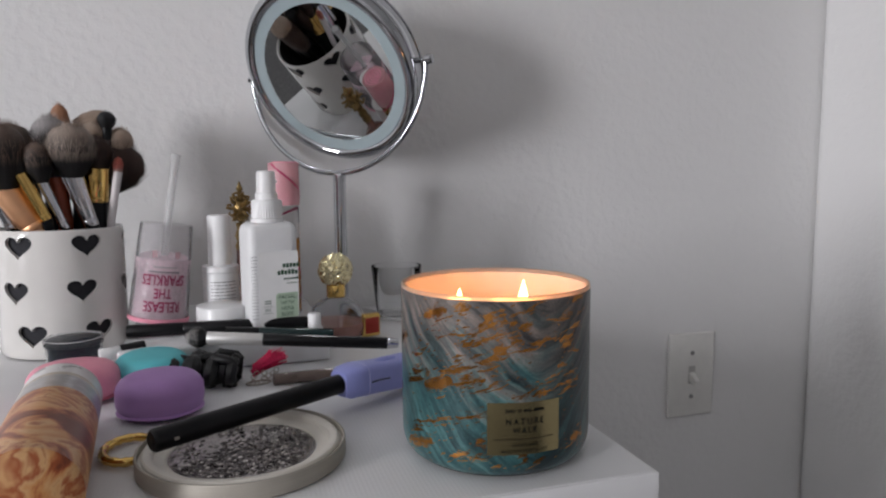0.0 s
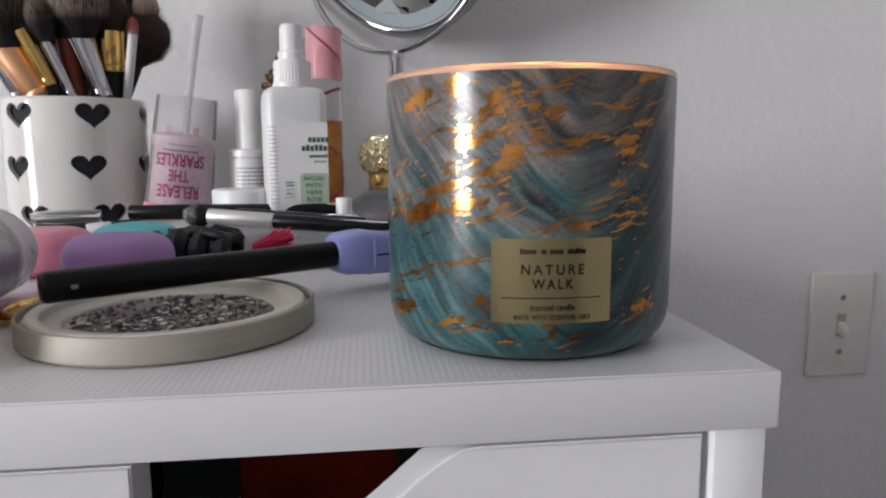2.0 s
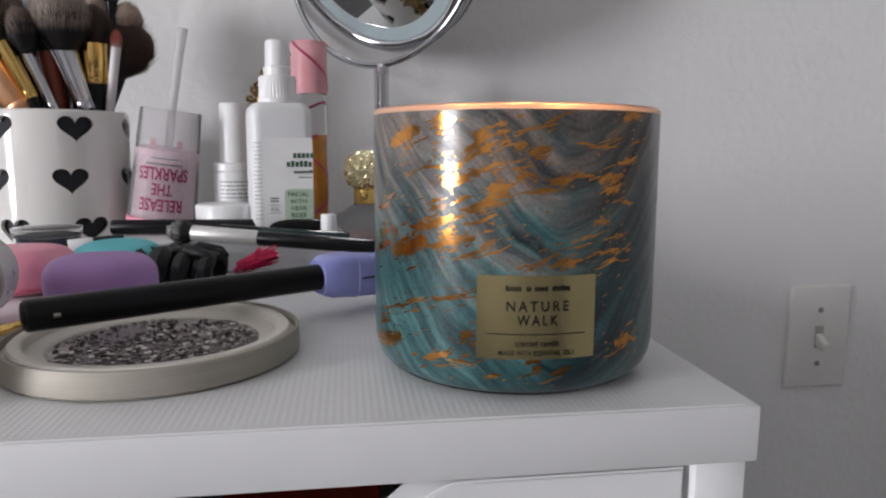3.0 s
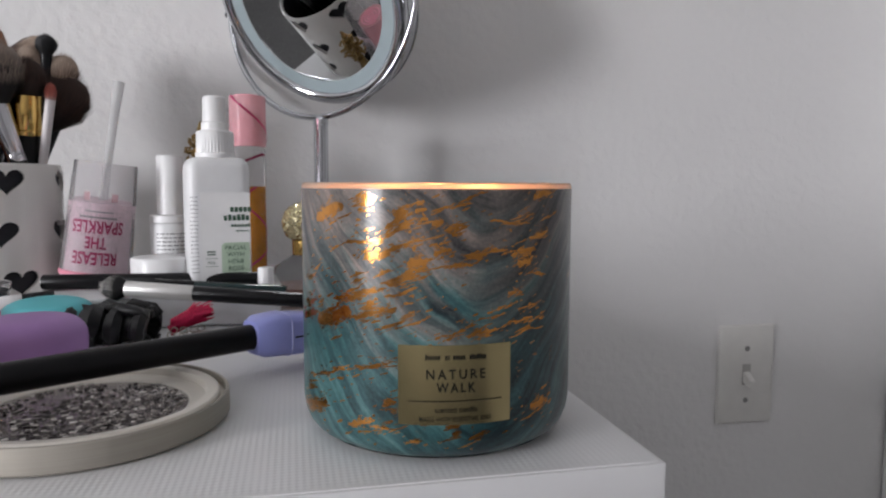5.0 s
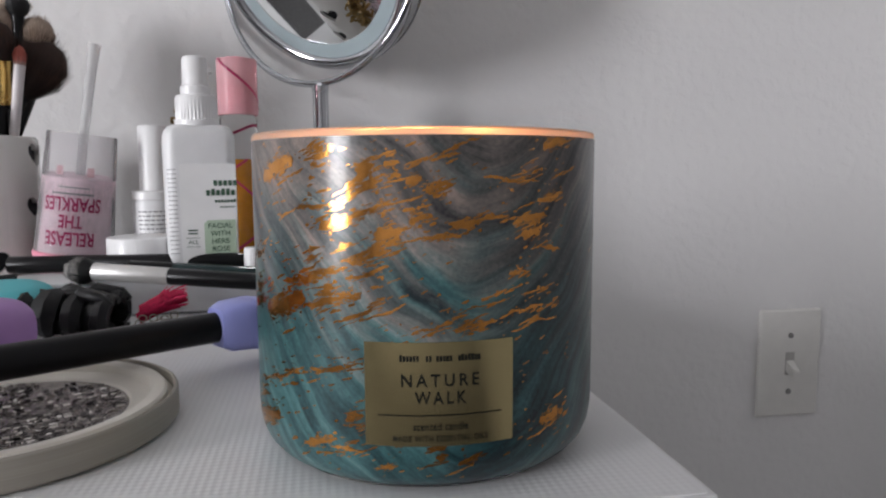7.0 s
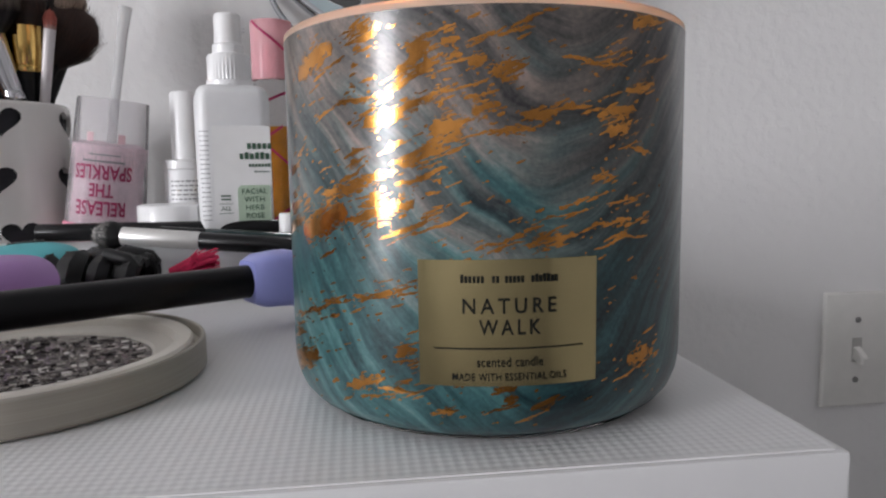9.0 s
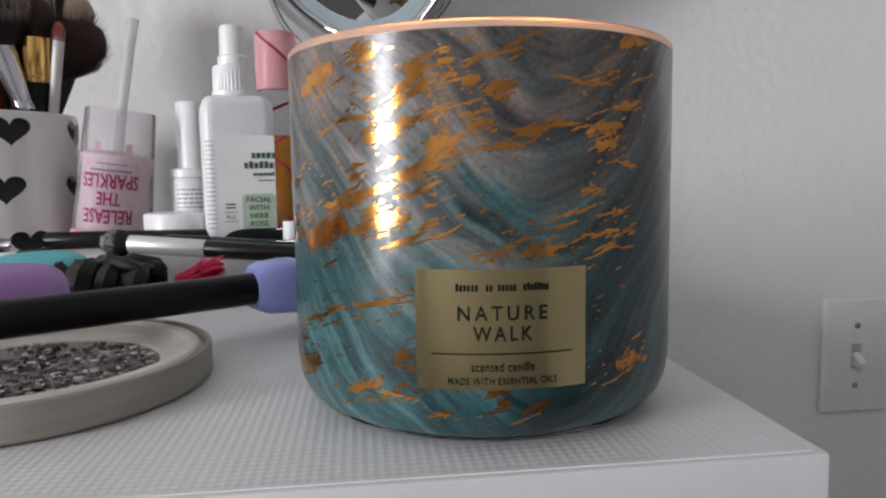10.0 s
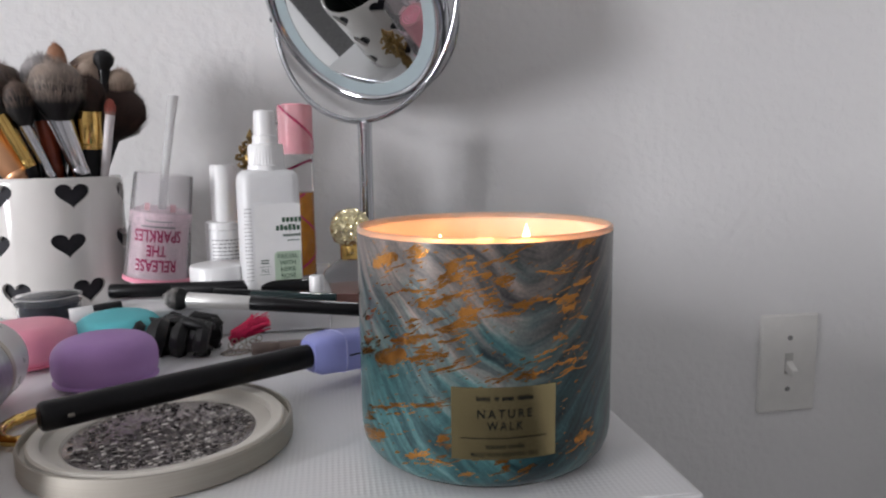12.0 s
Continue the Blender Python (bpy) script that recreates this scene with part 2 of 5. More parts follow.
M_FROST = mat("frosted_light_ring", (0.33, 0.40, 0.42), 0.35, vary=0.04, bump=0.1)
M_BLACK = mat("black_satin_plastic", (0.005, 0.005, 0.006), 0.30, vary=0.2, bump=0.04, spec=0.3)
M_BLACKSOFT = mat("black_rubbery_plastic", (0.005, 0.005, 0.006), 0.42, vary=0.3, grain=120, bump=0.4, fine=220)
M_DARKGREEN = mat("dark_green_plastic", (0.012, 0.030, 0.032), 0.25)
M_WHITEP = mat("white_plastic", (0.80, 0.80, 0.80), 0.3, vary=0.03, bump=0.03)
M_WHITEPAPER = mat("white_label_paper", (0.86, 0.86, 0.85), 0.5, vary=0.03)
M_IVORY = mat("ivory_switch_plastic", (0.70, 0.69, 0.66), 0.32, vary=0.03, bump=0.03)
M_SLOT = mat("shaded_ivory_plastic", (0.42, 0.41, 0.39), 0.4)
M_SCREW = mat("steel_screw", (0.24, 0.235, 0.23), 0.4, 0.2)
M_FROSTBOTTLE = mat("milky_frosted_plastic", (0.88, 0.885, 0.89), 0.36, vary=0.03, trans=0.18, bump=0.05)
M_CLEARP = glass_material("clear_plastic", (0.97, 0.96, 0.97), 0.04, 1.20)
M_MISTY = mat("cloudy_clear_plastic", (0.96, 0.95, 0.96), 0.10, vary=0.02, trans=0.90, ior=1.15)
M_THIN = glass_material("thin_clear_plastic", (0.99, 0.99, 0.99), 0.02, 1.12)
M_STICK = mat("milky_clear_plastic", (0.85, 0.85, 0.85), 0.25, vary=0.03, trans=0.55, ior=1.15)
M_CUP = glass_material("thin_glass", (0.99, 0.995, 0.995), 0.015, 1.33)
M_TEALGLASS = mat("teal_tinted_glass", (0.16, 0.30, 0.30), 0.12, trans=0.4)
M_PINKPOWDER = mat("glittery_pink_powder", (0.86, 0.66, 0.73), 0.55, vary=0.14, grain=420, bump=0.6, fine=1500)
M_PINKINK = mat("hot_pink_print", (0.30, 0.022, 0.090), 0.5, spec=0.2)
M_PINKCAP = mat("translucent_pink_plastic", (0.88, 0.50, 0.54), 0.22, vary=0.12, grain=35, trans=0.45, ior=1.2)
M_MAGENTA = mat("magenta_cord", (0.50, 0.02, 0.14), 0.35)
M_AMBER = mat("amber_perfume", (0.78, 0.34, 0.04), 0.12, vary=0.25, grain=70, trans=0.35)
M_BLUSH = mat("blush_perfume", (0.55, 0.30, 0.26), 0.1, vary=0.05, trans=0.6, ior=1.33)
M_GREENLABEL = mat("green_label_print", (0.48, 0.60, 0.46), 0.5, vary=0.05)
M_DARKINK = mat("dark_print", (0.008, 0.009, 0.008), 0.6, spec=0.15)
M_GREENINK = mat("dark_green_print", (0.06, 0.12, 0.08), 0.6, spec=0.2)
M_GREYINK = mat("grey_print", (0.22, 0.22, 0.23), 0.5)
M_LABELGOLD = mat("brushed_brass_label", (0.40, 0.335, 0.175), 0.19, 0.95, vary=0.06, grain=40, bump=0.012)
M_SLEEVE = sleeve_material()
M_FOIL = mat("hot_stamped_copper_gold_foil", (0.52, 0.235, 0.060), 0.13, 0.92, vary=0.25, grain=260, bump=0.03, fine=900, coat=0.0)
# white lining, with the peach glow of the flames put into its colour
M_JARIN = mat("glow_tinted_white_enamel", (0.80, 0.66, 0.56), 0.25, vary=0.03, sss=0.3)
M_JARCLEAR = glass_material("thick_jar_glass", (0.95, 0.93, 0.90), 0.02, 1.45)
# the lip's orange glow is partly in its warm base colour
M_LIP = mat("glow_tinted_glass_lip", (1.0, 0.80, 0.66), 0.45, vary=0.02, trans=0.80, ior=1.3)
M_WAX = mat("melted_cream_wax", (0.80, 0.66, 0.48), 0.18, vary=0.05, sss=0.4)
M_WICK = mat("charred_wick", (0.02, 0.018, 0.015), 0.9)
M_FLAME = glow_material("flame", (1.0, 0.46, 0.16), 22.0)
M_LIDWHITE = mat("white_enamel_lid_lining", (0.70, 0.665, 0.60), 0.32, vary=0.04)
M_RIM = rim_material()
M_FLAKE = flake_material()
M_DISC = mat("dark_mirror_disc", (0.34, 0.31, 0.31), 0.24, 0.75, vary=0.35, grain=70, bump=0.5, fine=500)
M_LAVENDER = mat("lavender_plastic", (0.30, 0.33, 0.70), 0.35, vary=0.06, bump=0.05)
M_SEAM = mat("pale_lavender_plastic", (0.46, 0.48, 0.78), 0.4)
M_NOZZLE = mat("nozzle_shade_metal", (0.03, 0.03, 0.032), 0.5, 0.6)
M_PURPLE = mat("purple_rubberised_plastic", (0.42, 0.235, 0.53), 0.52, vary=0.05, bump=0.06)
M_TURQ = mat("turquoise_rubberised_plastic", (0.11, 0.50, 0.55), 0.5, vary=0.05, bump=0.06)
M_ROSE = mat("pink_rubberised_plastic", (0.82, 0.31, 0.41), 0.45, vary=0.06, bump=0.06)
M_TASSEL = mat("crimson_thread", (0.50, 0.01, 0.07), 0.7, vary=0.3, grain=600)
M_STEEL = mat("tarnished_chain_metal", (0.42, 0.38, 0.33), 0.3, 1.0, vary=0.2, grain=500)
M_SWIRL = swirl_material()
M_TUBECAP = mat("pearl_white_plastic", (0.78, 0.76, 0.75), 0.28, vary=0.05, trans=0.2)
M_HOLO = mat("silver_foil_band", (0.45, 0.45, 0.46), 0.3, 0.7, vary=0.25, grain=180)
M_REDBOX = mat("red_printed_card", (0.34, 0.026, 0.016), 0.4, vary=0.2)
M_DARK = mat("dark_fabric_and_pot_shade", (0.02, 0.02, 0.025), 0.8, vary=0.3, grain=150, bump=0.4)
M_ACRYLIC = mat("pale_grey_laminate", (0.70, 0.70, 0.71), 0.25, vary=0.05)
M_TAUPE = mat("taupe_lacquer", (0.13, 0.095, 0.08), 0.3, vary=0.1)
M_NAVY = mat("navy_pigment", (0.006, 0.014, 0.03), 0.5, vary=0.3, grain=200)
M_RED_HANDLE = mat("dark_red_lacquer", (0.24, 0.045, 0.02), 0.25)
M_WHITEHANDLE = mat("white_lacquer_handle", (0.66, 0.62, 0.62), 0.3)
H_SMOKE = hair_material("smoke_bristles", (0.008, 0.007, 0.007), (0.23, 0.155, 0.12), 0.70)
H_BROWN = hair_material("brown_bristles", (0.030, 0.015, 0.011), (0.07, 0.032, 0.022), 0.5)
H_GREY = hair_material("grey_bristles", (0.010, 0.009, 0.010), (0.46, 0.37, 0.31), 0.62)
H_BEIGE = hair_material("beige_bristles", (0.20, 0.13, 0.10), (0.62, 0.48, 0.38), 0.3)
H_TAN = hair_material("orange_tan_bristles", (0.40, 0.18, 0.10), (0.55, 0.27, 0.15), 0.3)
H_BLACK = hair_material("black_bristles", (0.006, 0.006, 0.007), (0.012, 0.012, 0.016), 0.5)
H_CORAL = hair_material("coral_bristles", (0.55, 0.35, 0.32), (0.60, 0.14, 0.10), 0.3)
H_LYING = hair_material("black_bristles_with_pale_tips", (0.008, 0.008, 0.009), (0.60, 0.58, 0.56), 0.80)
H_DUOGREY = hair_material("duo_fibre_bristles", (0.006, 0.006, 0.007), (0.50, 0.47, 0.47), 0.55)

# ---------------------------------------------------------------- mesh helpers
T = 1.16          # height of the dresser's top
WALL = 0.488      # back wall


def part(name, bm, material, parent=None, label="", smooth=True, at=None):
    me = bpy.data.meshes.new(name)
    bm.normal_update()
    bm.to_mesh(me)
    bm.free()
    for poly in me.polygons:
        poly.use_smooth = smooth
    me.materials.append(material)
    if smooth:
        me.set_sharp_from_angle(angle=radians(38))
    ob = new(name, me)
    if at is not None:
        ob.matrix_world = at
    if parent is not None:
        ob.parent = parent
    if label:
        ob["label"] = label
    return ob


def thing(name, m, label, category, group="", kind=""):
    ob = new(name)
    ob.empty_display_size = 0.01
    ob.matrix_world = m
    return tagged(ob, label, category, group, kind)


def lathe(profile, n=48, bm=None, close=False):
    """Turns (radius, height) pairs about z."""
    bm = bm or bmesh.new()
    rings = []
    for r, z in profile:
        if r < 1e-6:
            rings.append([bm.verts.new((0, 0, z))])
        else:
            rings.append([bm.verts.new((r * math.cos(2 * math.pi * k / n), r * math.sin(2 * math.pi * k / n), z)) for k in range(n)])
    pairs = list(zip(rings, rings[1:])) + ([(rings[-1], rings[0])] if close else [])
    for a, b in pairs:
        for k in range(n):
            q = (k + 1) % n
            if len(a) == 1 and len(b) == 1:
                continue
            if len(a) == 1:
                bm.faces.new((a[0], b[q], b[k]))
            elif len(b) == 1:
                bm.faces.new((a[k], a[q], b[0]))
            else:
                bm.faces.new((a[k], a[q], b[q], b[k]))
    bmesh.ops.recalc_face_normals(bm, faces=bm.faces)
    return bm


def box(x0, x1, y0, y1, z0, z1, bevel=0.0, seg=2):
    bm = bmesh.new()
    bmesh.ops.create_cube(bm, size=1)
    for v in bm.verts:
        v.co = (x0 + (v.co.x + 0.5) * (x1 - x0), y0 + (v.co.y + 0.5) * (y1 - y0), z0 + (v.co.z + 0.5) * (z1 - z0))
    if bevel:
        bmesh.ops.bevel(bm, geom=bm.edges[:], offset=bevel, segments=seg, affect="EDGES", profile=0.5)
    return bm


def sweep(points, radius, n=10, closed=False, bm=None, caps=True):
    """A round bar along points; radius is a number or one for each point."""
    bm = bm or bmesh.new()
    pts = [Vector(p) for p in points]
    rad = radius if isinstance(radius, (list, tuple)) else [radius] * len(pts)
    rings, side = [], None
    for i, p in enumerate(pts):
        a = pts[(i - 1) % len(pts)] if closed or i else p
        b = pts[(i + 1) % len(pts)] if closed or i < len(pts) - 1 else p
        d = (b - a).normalized()
        if side is None:
            side = d.orthogonal().normalized()
        side = (side - d * side.dot(d)).normalized()
        up = d.cross(side)
        rings.append([bm.verts.new(p + rad[i] * (math.cos(2 * math.pi * k / n) * side + math.sin(2 * math.pi * k / n) * up)) for k in range(n)])
    for a, b in list(zip(rings, rings[1:])) + ([(rings[-1], rings[0])] if closed else []):
        for k in range(n):
            bm.faces.new((a[k], a[(k + 1) % n], b[(k + 1) % n], b[k]))
    if caps and not closed:
        bm.faces.new(rings[0][::-1])
        bm.faces.new(rings[-1])
    bmesh.ops.recalc_face_normals(bm, faces=bm.faces)
    return bm


def extrude_outline(outline, depth, bm=None):
    """A plate in the xz plane from y = 0 to y = depth."""
    bm = bm or bmesh.new()
    front = [bm.verts.new((x, 0, z)) for x, z in outline]
    back = [bm.verts.new((x, depth, z)) for x, z in outline]
    bm.faces.new(front)
    bm.faces.new(back[::-1])
    for k in range(len(outline)):
        q = (k + 1) % len(outline)
        bm.faces.new((front[q], front[k], back[k], back[q]))
    bmesh.ops.recalc_face_normals(bm, faces=bm.faces)
    return bm


def text_mesh(words, size, spacing=1.0, align="CENTER", thin=0.0):
    """Lettering in the xz plane, facing -y, centred on its line."""
    cu = bpy.data.curves.new("lettering", "FONT")
    cu.body, cu.size, cu.align_x, cu.align_y, cu.space_character = words, size, align, "CENTER", spacing
    cu.extrude, cu.resolution_u, cu.offset = 0.0, 3, thin
    ob = bpy.data.objects.new("lettering", cu)
    scene.collection.objects.link(ob)
    me = bpy.data.meshes.new_from_object(ob.evaluated_get(bpy.context.evaluated_depsgraph_get()))
    bm = bmesh.new()
    bm.from_mesh(me)
    for v in bm.verts:
        v.co = (v.co.x, 0, v.co.y)
    bpy.data.objects.remove(ob)
    bpy.data.curves.remove(cu)
    bpy.data.meshes.remove(me)
    return bm


def narrow(bm, k):
    for v in bm.verts:
        v.co.x *= k
    return bm


def wrap(bm, radius, turn=0.0, lift=0.0, flip=False):
    """Bends an xz drawing round a cylinder about z; turn in radians from -y."""
    for v in bm.verts:
        x, z = (-v.co.x, -v.co.z) if flip else (v.co.x, v.co.z)
        a = x / radius + turn
        v.co = (radius * math.sin(a), -radius * math.cos(a), z + lift)
    return bm


def bars(rows, bm=None):
    """Unreadable print as bars: x0, x1, z, height in the xz plane, cut fine enough to bend."""
    bm = bm or bmesh.new()
    for x0, x1, z, h in rows:
        n = 6
        lo = [bm.verts.new((x0 + (x1 - x0) * k / n, 0, z - h / 2)) for k in range(n + 1)]
        hi = [bm.verts.new((x0 + (x1 - x0) * k / n, 0, z + h / 2)) for k in range(n + 1)]
        for k in range(n):
            bm.faces.new((lo[k], lo[k + 1], hi[k + 1], hi[k]))
    return bm


def broken_bars(x0, x1, z, h, seed, word=0.004):
    """One line of tiny unreadable words."""
    rng = random.Random(seed)
    rows, x = [], x0
    while x < x1:
        w = word * rng.uniform(0.5, 1.4)
        rows.append((x, min(x + w, x1), z, h))
        x += w + 0.3 * word
    return rows


def letter_bars(x0, x1, z, h, seed, wide):
    """One unreadable word as short bars, some taller than the rest."""
    rng = random.Random(seed)
    rows, x = [], x0
    while x + wide * 0.5 < x1:
        tall = h * (1.25 if rng.random() < 0.2 else 1.0)
        rows.append((x, x + wide, z + (tall - h) / 2, tall))
        x += wide * 1.42
    return rows


# ---------------------------------------------------------------- the room
X0, X1, Y0, H = -3.4, 1.75, -3.6, 2.5


def structure(name, bm, material, label, category):
    return tagged(part(name, bm, material, smooth=False), label, category, kind="structure")


structure("floor", box(X0 - 0.1, X1 + 0.1, Y0 - 0.1, WALL + 0.1, -0.05, 0), M_FLOOR, "grey low-pile carpet floor", "floor")
structure("ceiling", box(X0 - 0.1, X1 + 0.1, Y0 - 0.1, WALL + 0.1, H, H + 0.05), M_CEIL, "plain white painted ceiling", "ceiling")


def joined(pieces):
    bm = bmesh.new()
    for one in pieces:
        me = bpy.data.meshes.new("piece")
        one.to_mesh(me)
        one.free()
        bm.from_mesh(me)
        bpy.data.meshes.remove(me)
    return bm


structure("wall_north", box(X0, X1, WALL, WALL + 0.1, 0, H), M_WALL, "pale grey wall with an orange-peel texture", "wall")


structure("wall_pier", box(0.576, 0.72, 0.345, WALL - 0.0005, 0.0005, H - 0.0005, 0.012, 4), M_WALL, "pale grey textured wall return beside the switch", "wall")
structure("wall_east", box(X1, X1 + 0.1, Y0, WALL + 0.1, 0, H), M_FAR, "unseen side wall, darkened to cut bounce light", "wall")
structure("wall_south", box(X0, X1, Y0 - 0.1, Y0, 0, H), M_FAR, "unseen wall behind the viewer, darkened to cut bounce light", "wall")


def window_wall():
    (a, b), (c, d) = WINDOW_Y, WINDOW_Z
    bm = bmesh.new()
    for y0, y1, z0, z1 in ((Y0, a, 0, H), (b, WALL + 0.1, 0, H), (a, b, 0, c), (a, b, d, H)):
        one = box(X0 - 0.1, X0, y0, y1, z0, z1)
        me = bpy.data.meshes.new("piece")
        one.to_mesh(me)
        one.free()
        bm.from_mesh(me)
        bpy.data.meshes.remove(me)
    structure("wall_west", bm, M_FAR, "wall with the window opening, darkened to cut bounce light", "wall")
    win = thing("window_1", pose(X0 - 0.05, (a + b) / 2, (c + d) / 2), "white framed window letting in soft daylight", "window", kind="structure")
    w, h, f = (b - a) / 2, (d - c) / 2, 0.04
    for name, y0, y1, z0, z1 in (("window_frame", -w, -w + f, -h, h), ("window_frame", w - f, w, -h, h), ("window_frame", -w + f, w - f, h - f, h),
                                 ("window_frame", -w + f, w - f, -h, -h + f), ("mullion", -0.015, 0.015, -h + f, h - f)):
        part(name, box(0.0, 0.04, y0, y1, z0, z1, 0.003), M_WHITEP, win)


window_wall()


def light_switch():
    plate = thing("light_switch", pose(0.383, WALL, T - 0.1225), "ivory toggle light switch on the wall", "light switch")
    bm = box(-0.0355, 0.0355, -0.0058, 0, -0.0575, 0.0575, 0.0028, 3)
    part("cover_plate", bm, M_IVORY, plate)
    # the slot is a thin box; its shade is a darker ivory colour
    part("toggle_slot", box(-0.0052, 0.0052, -0.0062, -0.0050, -0.0122, 0.0122, 0.0004), M_SLOT, plate, "shaded slot of the toggle")
    tog = bmesh.new()
    bmesh.ops.create_cube(tog, size=1)
    for v in tog.verts:
        k = 0.0038 if v.co.y < 0 else 0.0046
        v.co = (v.co.x * 2 * k, -0.0125 + (v.co.y + 0.5) * 0.0125 - 0.006 * (v.co.y < 0), v.co.z * 2 * (k + 0.0030 * (v.co.y > 0)) - 0.0090 * (v.co.y < 0))
    bmesh.ops.bevel(tog, geom=tog.edges[:], offset=0.0009, segments=2, affect="EDGES")
    part("toggle", tog, M_IVORY, plate)
    for z in (0.030, -0.030):
        part("screw", lathe([(0, 0.0010), (0.0026, 0.0008), (0.0031, -0.0004)], 16), M_SCREW, plate, "small painted screw", at=pose(0, -0.0062, z, 90))


light_switch()


# ---------------------------------------------------------------- the dresser
DL, DB = -0.405, 0.478


def dresser():
    d = thing("dresser", pose(0, 0, T), "white foil-faced drawer unit with cut-out pulls", "dresser")
    part("top_panel", box(DL, 0.0008, 0, DB, -0.0190, -0.0003, 0.0012), M_BOARD, d)
    part("side_panel", box(-0.0195, -0.0022, 0.0018, DB, -T, -0.0187, 0.0008), M_BOARD, d)
    part("side_panel", box(DL + 0.0022, DL + 0.0195, 0.0018, DB, -T, -0.0187, 0.0008), M_BOARD, d)
    part("back_panel", box(DL + 0.0197, -0.0197, DB - 0.006, DB, -T + 0.05, -0.0187), M_BOARD, d)
    x0, x1 = DL + 0.0220, -0.0222
    steps = [(-0.0212, 0.108), (-0.128, 0.115), (-0.245, 0.145), (-0.392, 0.145), (-0.539, 0.18), (-0.721, 0.18), (-0.903, 0.20)]
    for i, (z, h) in enumerate(steps):
        # right half of the scoop: a soft S from the top edge down to its floor
        cut = [(x1, z)]
        for k in range(13):
            s = k / 12
            cut.append((-0.094 - 0.050 * s, z - 0.030 * (3 * s * s - 2 * s ** 3)))
        cut += [(-0.1905, z - 0.030), (-0.1945, z - 0.026), (-0.1945, z), (x0, z), (x0, z - h), (x1, z - h)]
        front = extrude_outline(cut[::-1], 0.017)
        bmesh.ops.bevel(front, geom=[e for e in front.edges if all(abs(v.co.y) < 1e-6 for v in e.verts)], offset=0.0008, segments=2, affect="EDGES")
        for v in front.verts:
            v.co.y += 0.0035
        dr = part("drawer", front, M_BOARD, d)
        part("drawer_bottom", box(x0 + 0.012, x1 - 0.012, 0.0205, DB - 0.03, z - h + 0.012, z - h + 0.018), M_BOARD, dr)
        for y0, y1, a, b in ((0.0205, DB - 0.03, x0 + 0.006, x0 + 0.018), (0.0205, DB - 0.03, x1 - 0.018, x1 - 0.006), (DB - 0.03, DB - 0.018, x0 + 0.006, x1 - 0.006)):
            part("drawer_side", box(a, b, y0, y1, z - h + 0.010, z - 0.030), M_BOARD, dr)
    # red card box and dark pouch in the open top drawer
    b = thing("card_box", pose(-0.150, 0.120, T - 0.0205 - 0.108 + 0.018), "red printed card box lying in the drawer", "box")
    part("carton", box(-0.030, 0.035, -0.035, 0.05, 0, 0.070, 0.002), M_REDBOX, b)
    part("flap", box(-0.029, 0.034, -0.036, -0.0352, 0.012, 0.066), M_REDBOX, b)
    p = thing("pouch", pose(-0.255, 0.10, T - 0.0205 - 0.108 + 0.018), "dark fabric pouch lying in the drawer", "pouch")
    part("pouch_body", box(-0.026, 0.026, -0.04, 0.06, 0, 0.055, 0.012, 3), M_DARK, p)
    return d


def liner(d):
    out = []
    x0, x1, y0, y1, q = DL + 0.002, -0.0012, 0.0014, DB - 0.002, 0.002
    for cx, cy, a in ((x1 - q, y1 - q, 0), (x0 + q, y1 - q, 90), (x0 + q, y0 + q, 180), (x1 - q, y0 + q, 270)):
        for k in range(7):
            t = radians(a + 15 * k)
            out.append((cx + q * math.cos(t), cy + q * math.sin(t)))
    bm = bmesh.new()
    top = [bm.verts.new((x, y, 0.0)) for x, y in out]
    low = [bm.verts.new((x, y, -0.0007)) for x, y in out]
    bm.faces.new(top)
    bm.faces.new(low[::-1])
    for k in range(len(out)):
        n = (k + 1) % len(out)
        bm.faces.new((low[k], low[n], top[n], top[k]))
    part("top_liner", bm, M_TOP, d, "white embossed liner sheet", smooth=False)


liner(dresser())


# ---------------------------------------------------------------- candle
# hot-stamped foil, in millimetres: arc, height, half length, half width (streaks also: slope in degrees)
FOIL_BLOTS = [
    (-50.7, 83.2, 8.0, 2.6), (-49.2, 47.7, 9.5, 3.4), (-28.4, 69.9, 6.6, 2.2), (-15.7, 68.2, 4.5, 2.0), (-8.6, 71.0, 3.0, 2.0), (-10.2, 80.3, 2.0, 1.6),
    (-4.1, 78.5, 3.3, 1.9), (28.3, 89.0, 4.6, 2.0), (20.0, 70.6, 5.6, 1.6), (26.0, 75.7, 4.0, 1.4), (20.4, 66.8, 3.4, 1.4), (-58.7, 15.7, 6.5, 2.6),
    (28.3, 18.1, 4.9, 2.2), (-36.8, 13.6, 6.0, 1.2), (-33.7, 86.1, 2.6, 1.0), (-22.0, 83.3, 2.6, 1.2), (-15.5, 84.3, 2.0, 1.1), (-37.4, 61.1, 1.5, 0.9),
    (-32.5, 53.9, 1.7, 1.0), (-3.9, 12.1, 1.6, 1.1), (-25.0, 21.9, 1.7, 0.8), (16.1, 57.4, 2.6, 0.8),
]
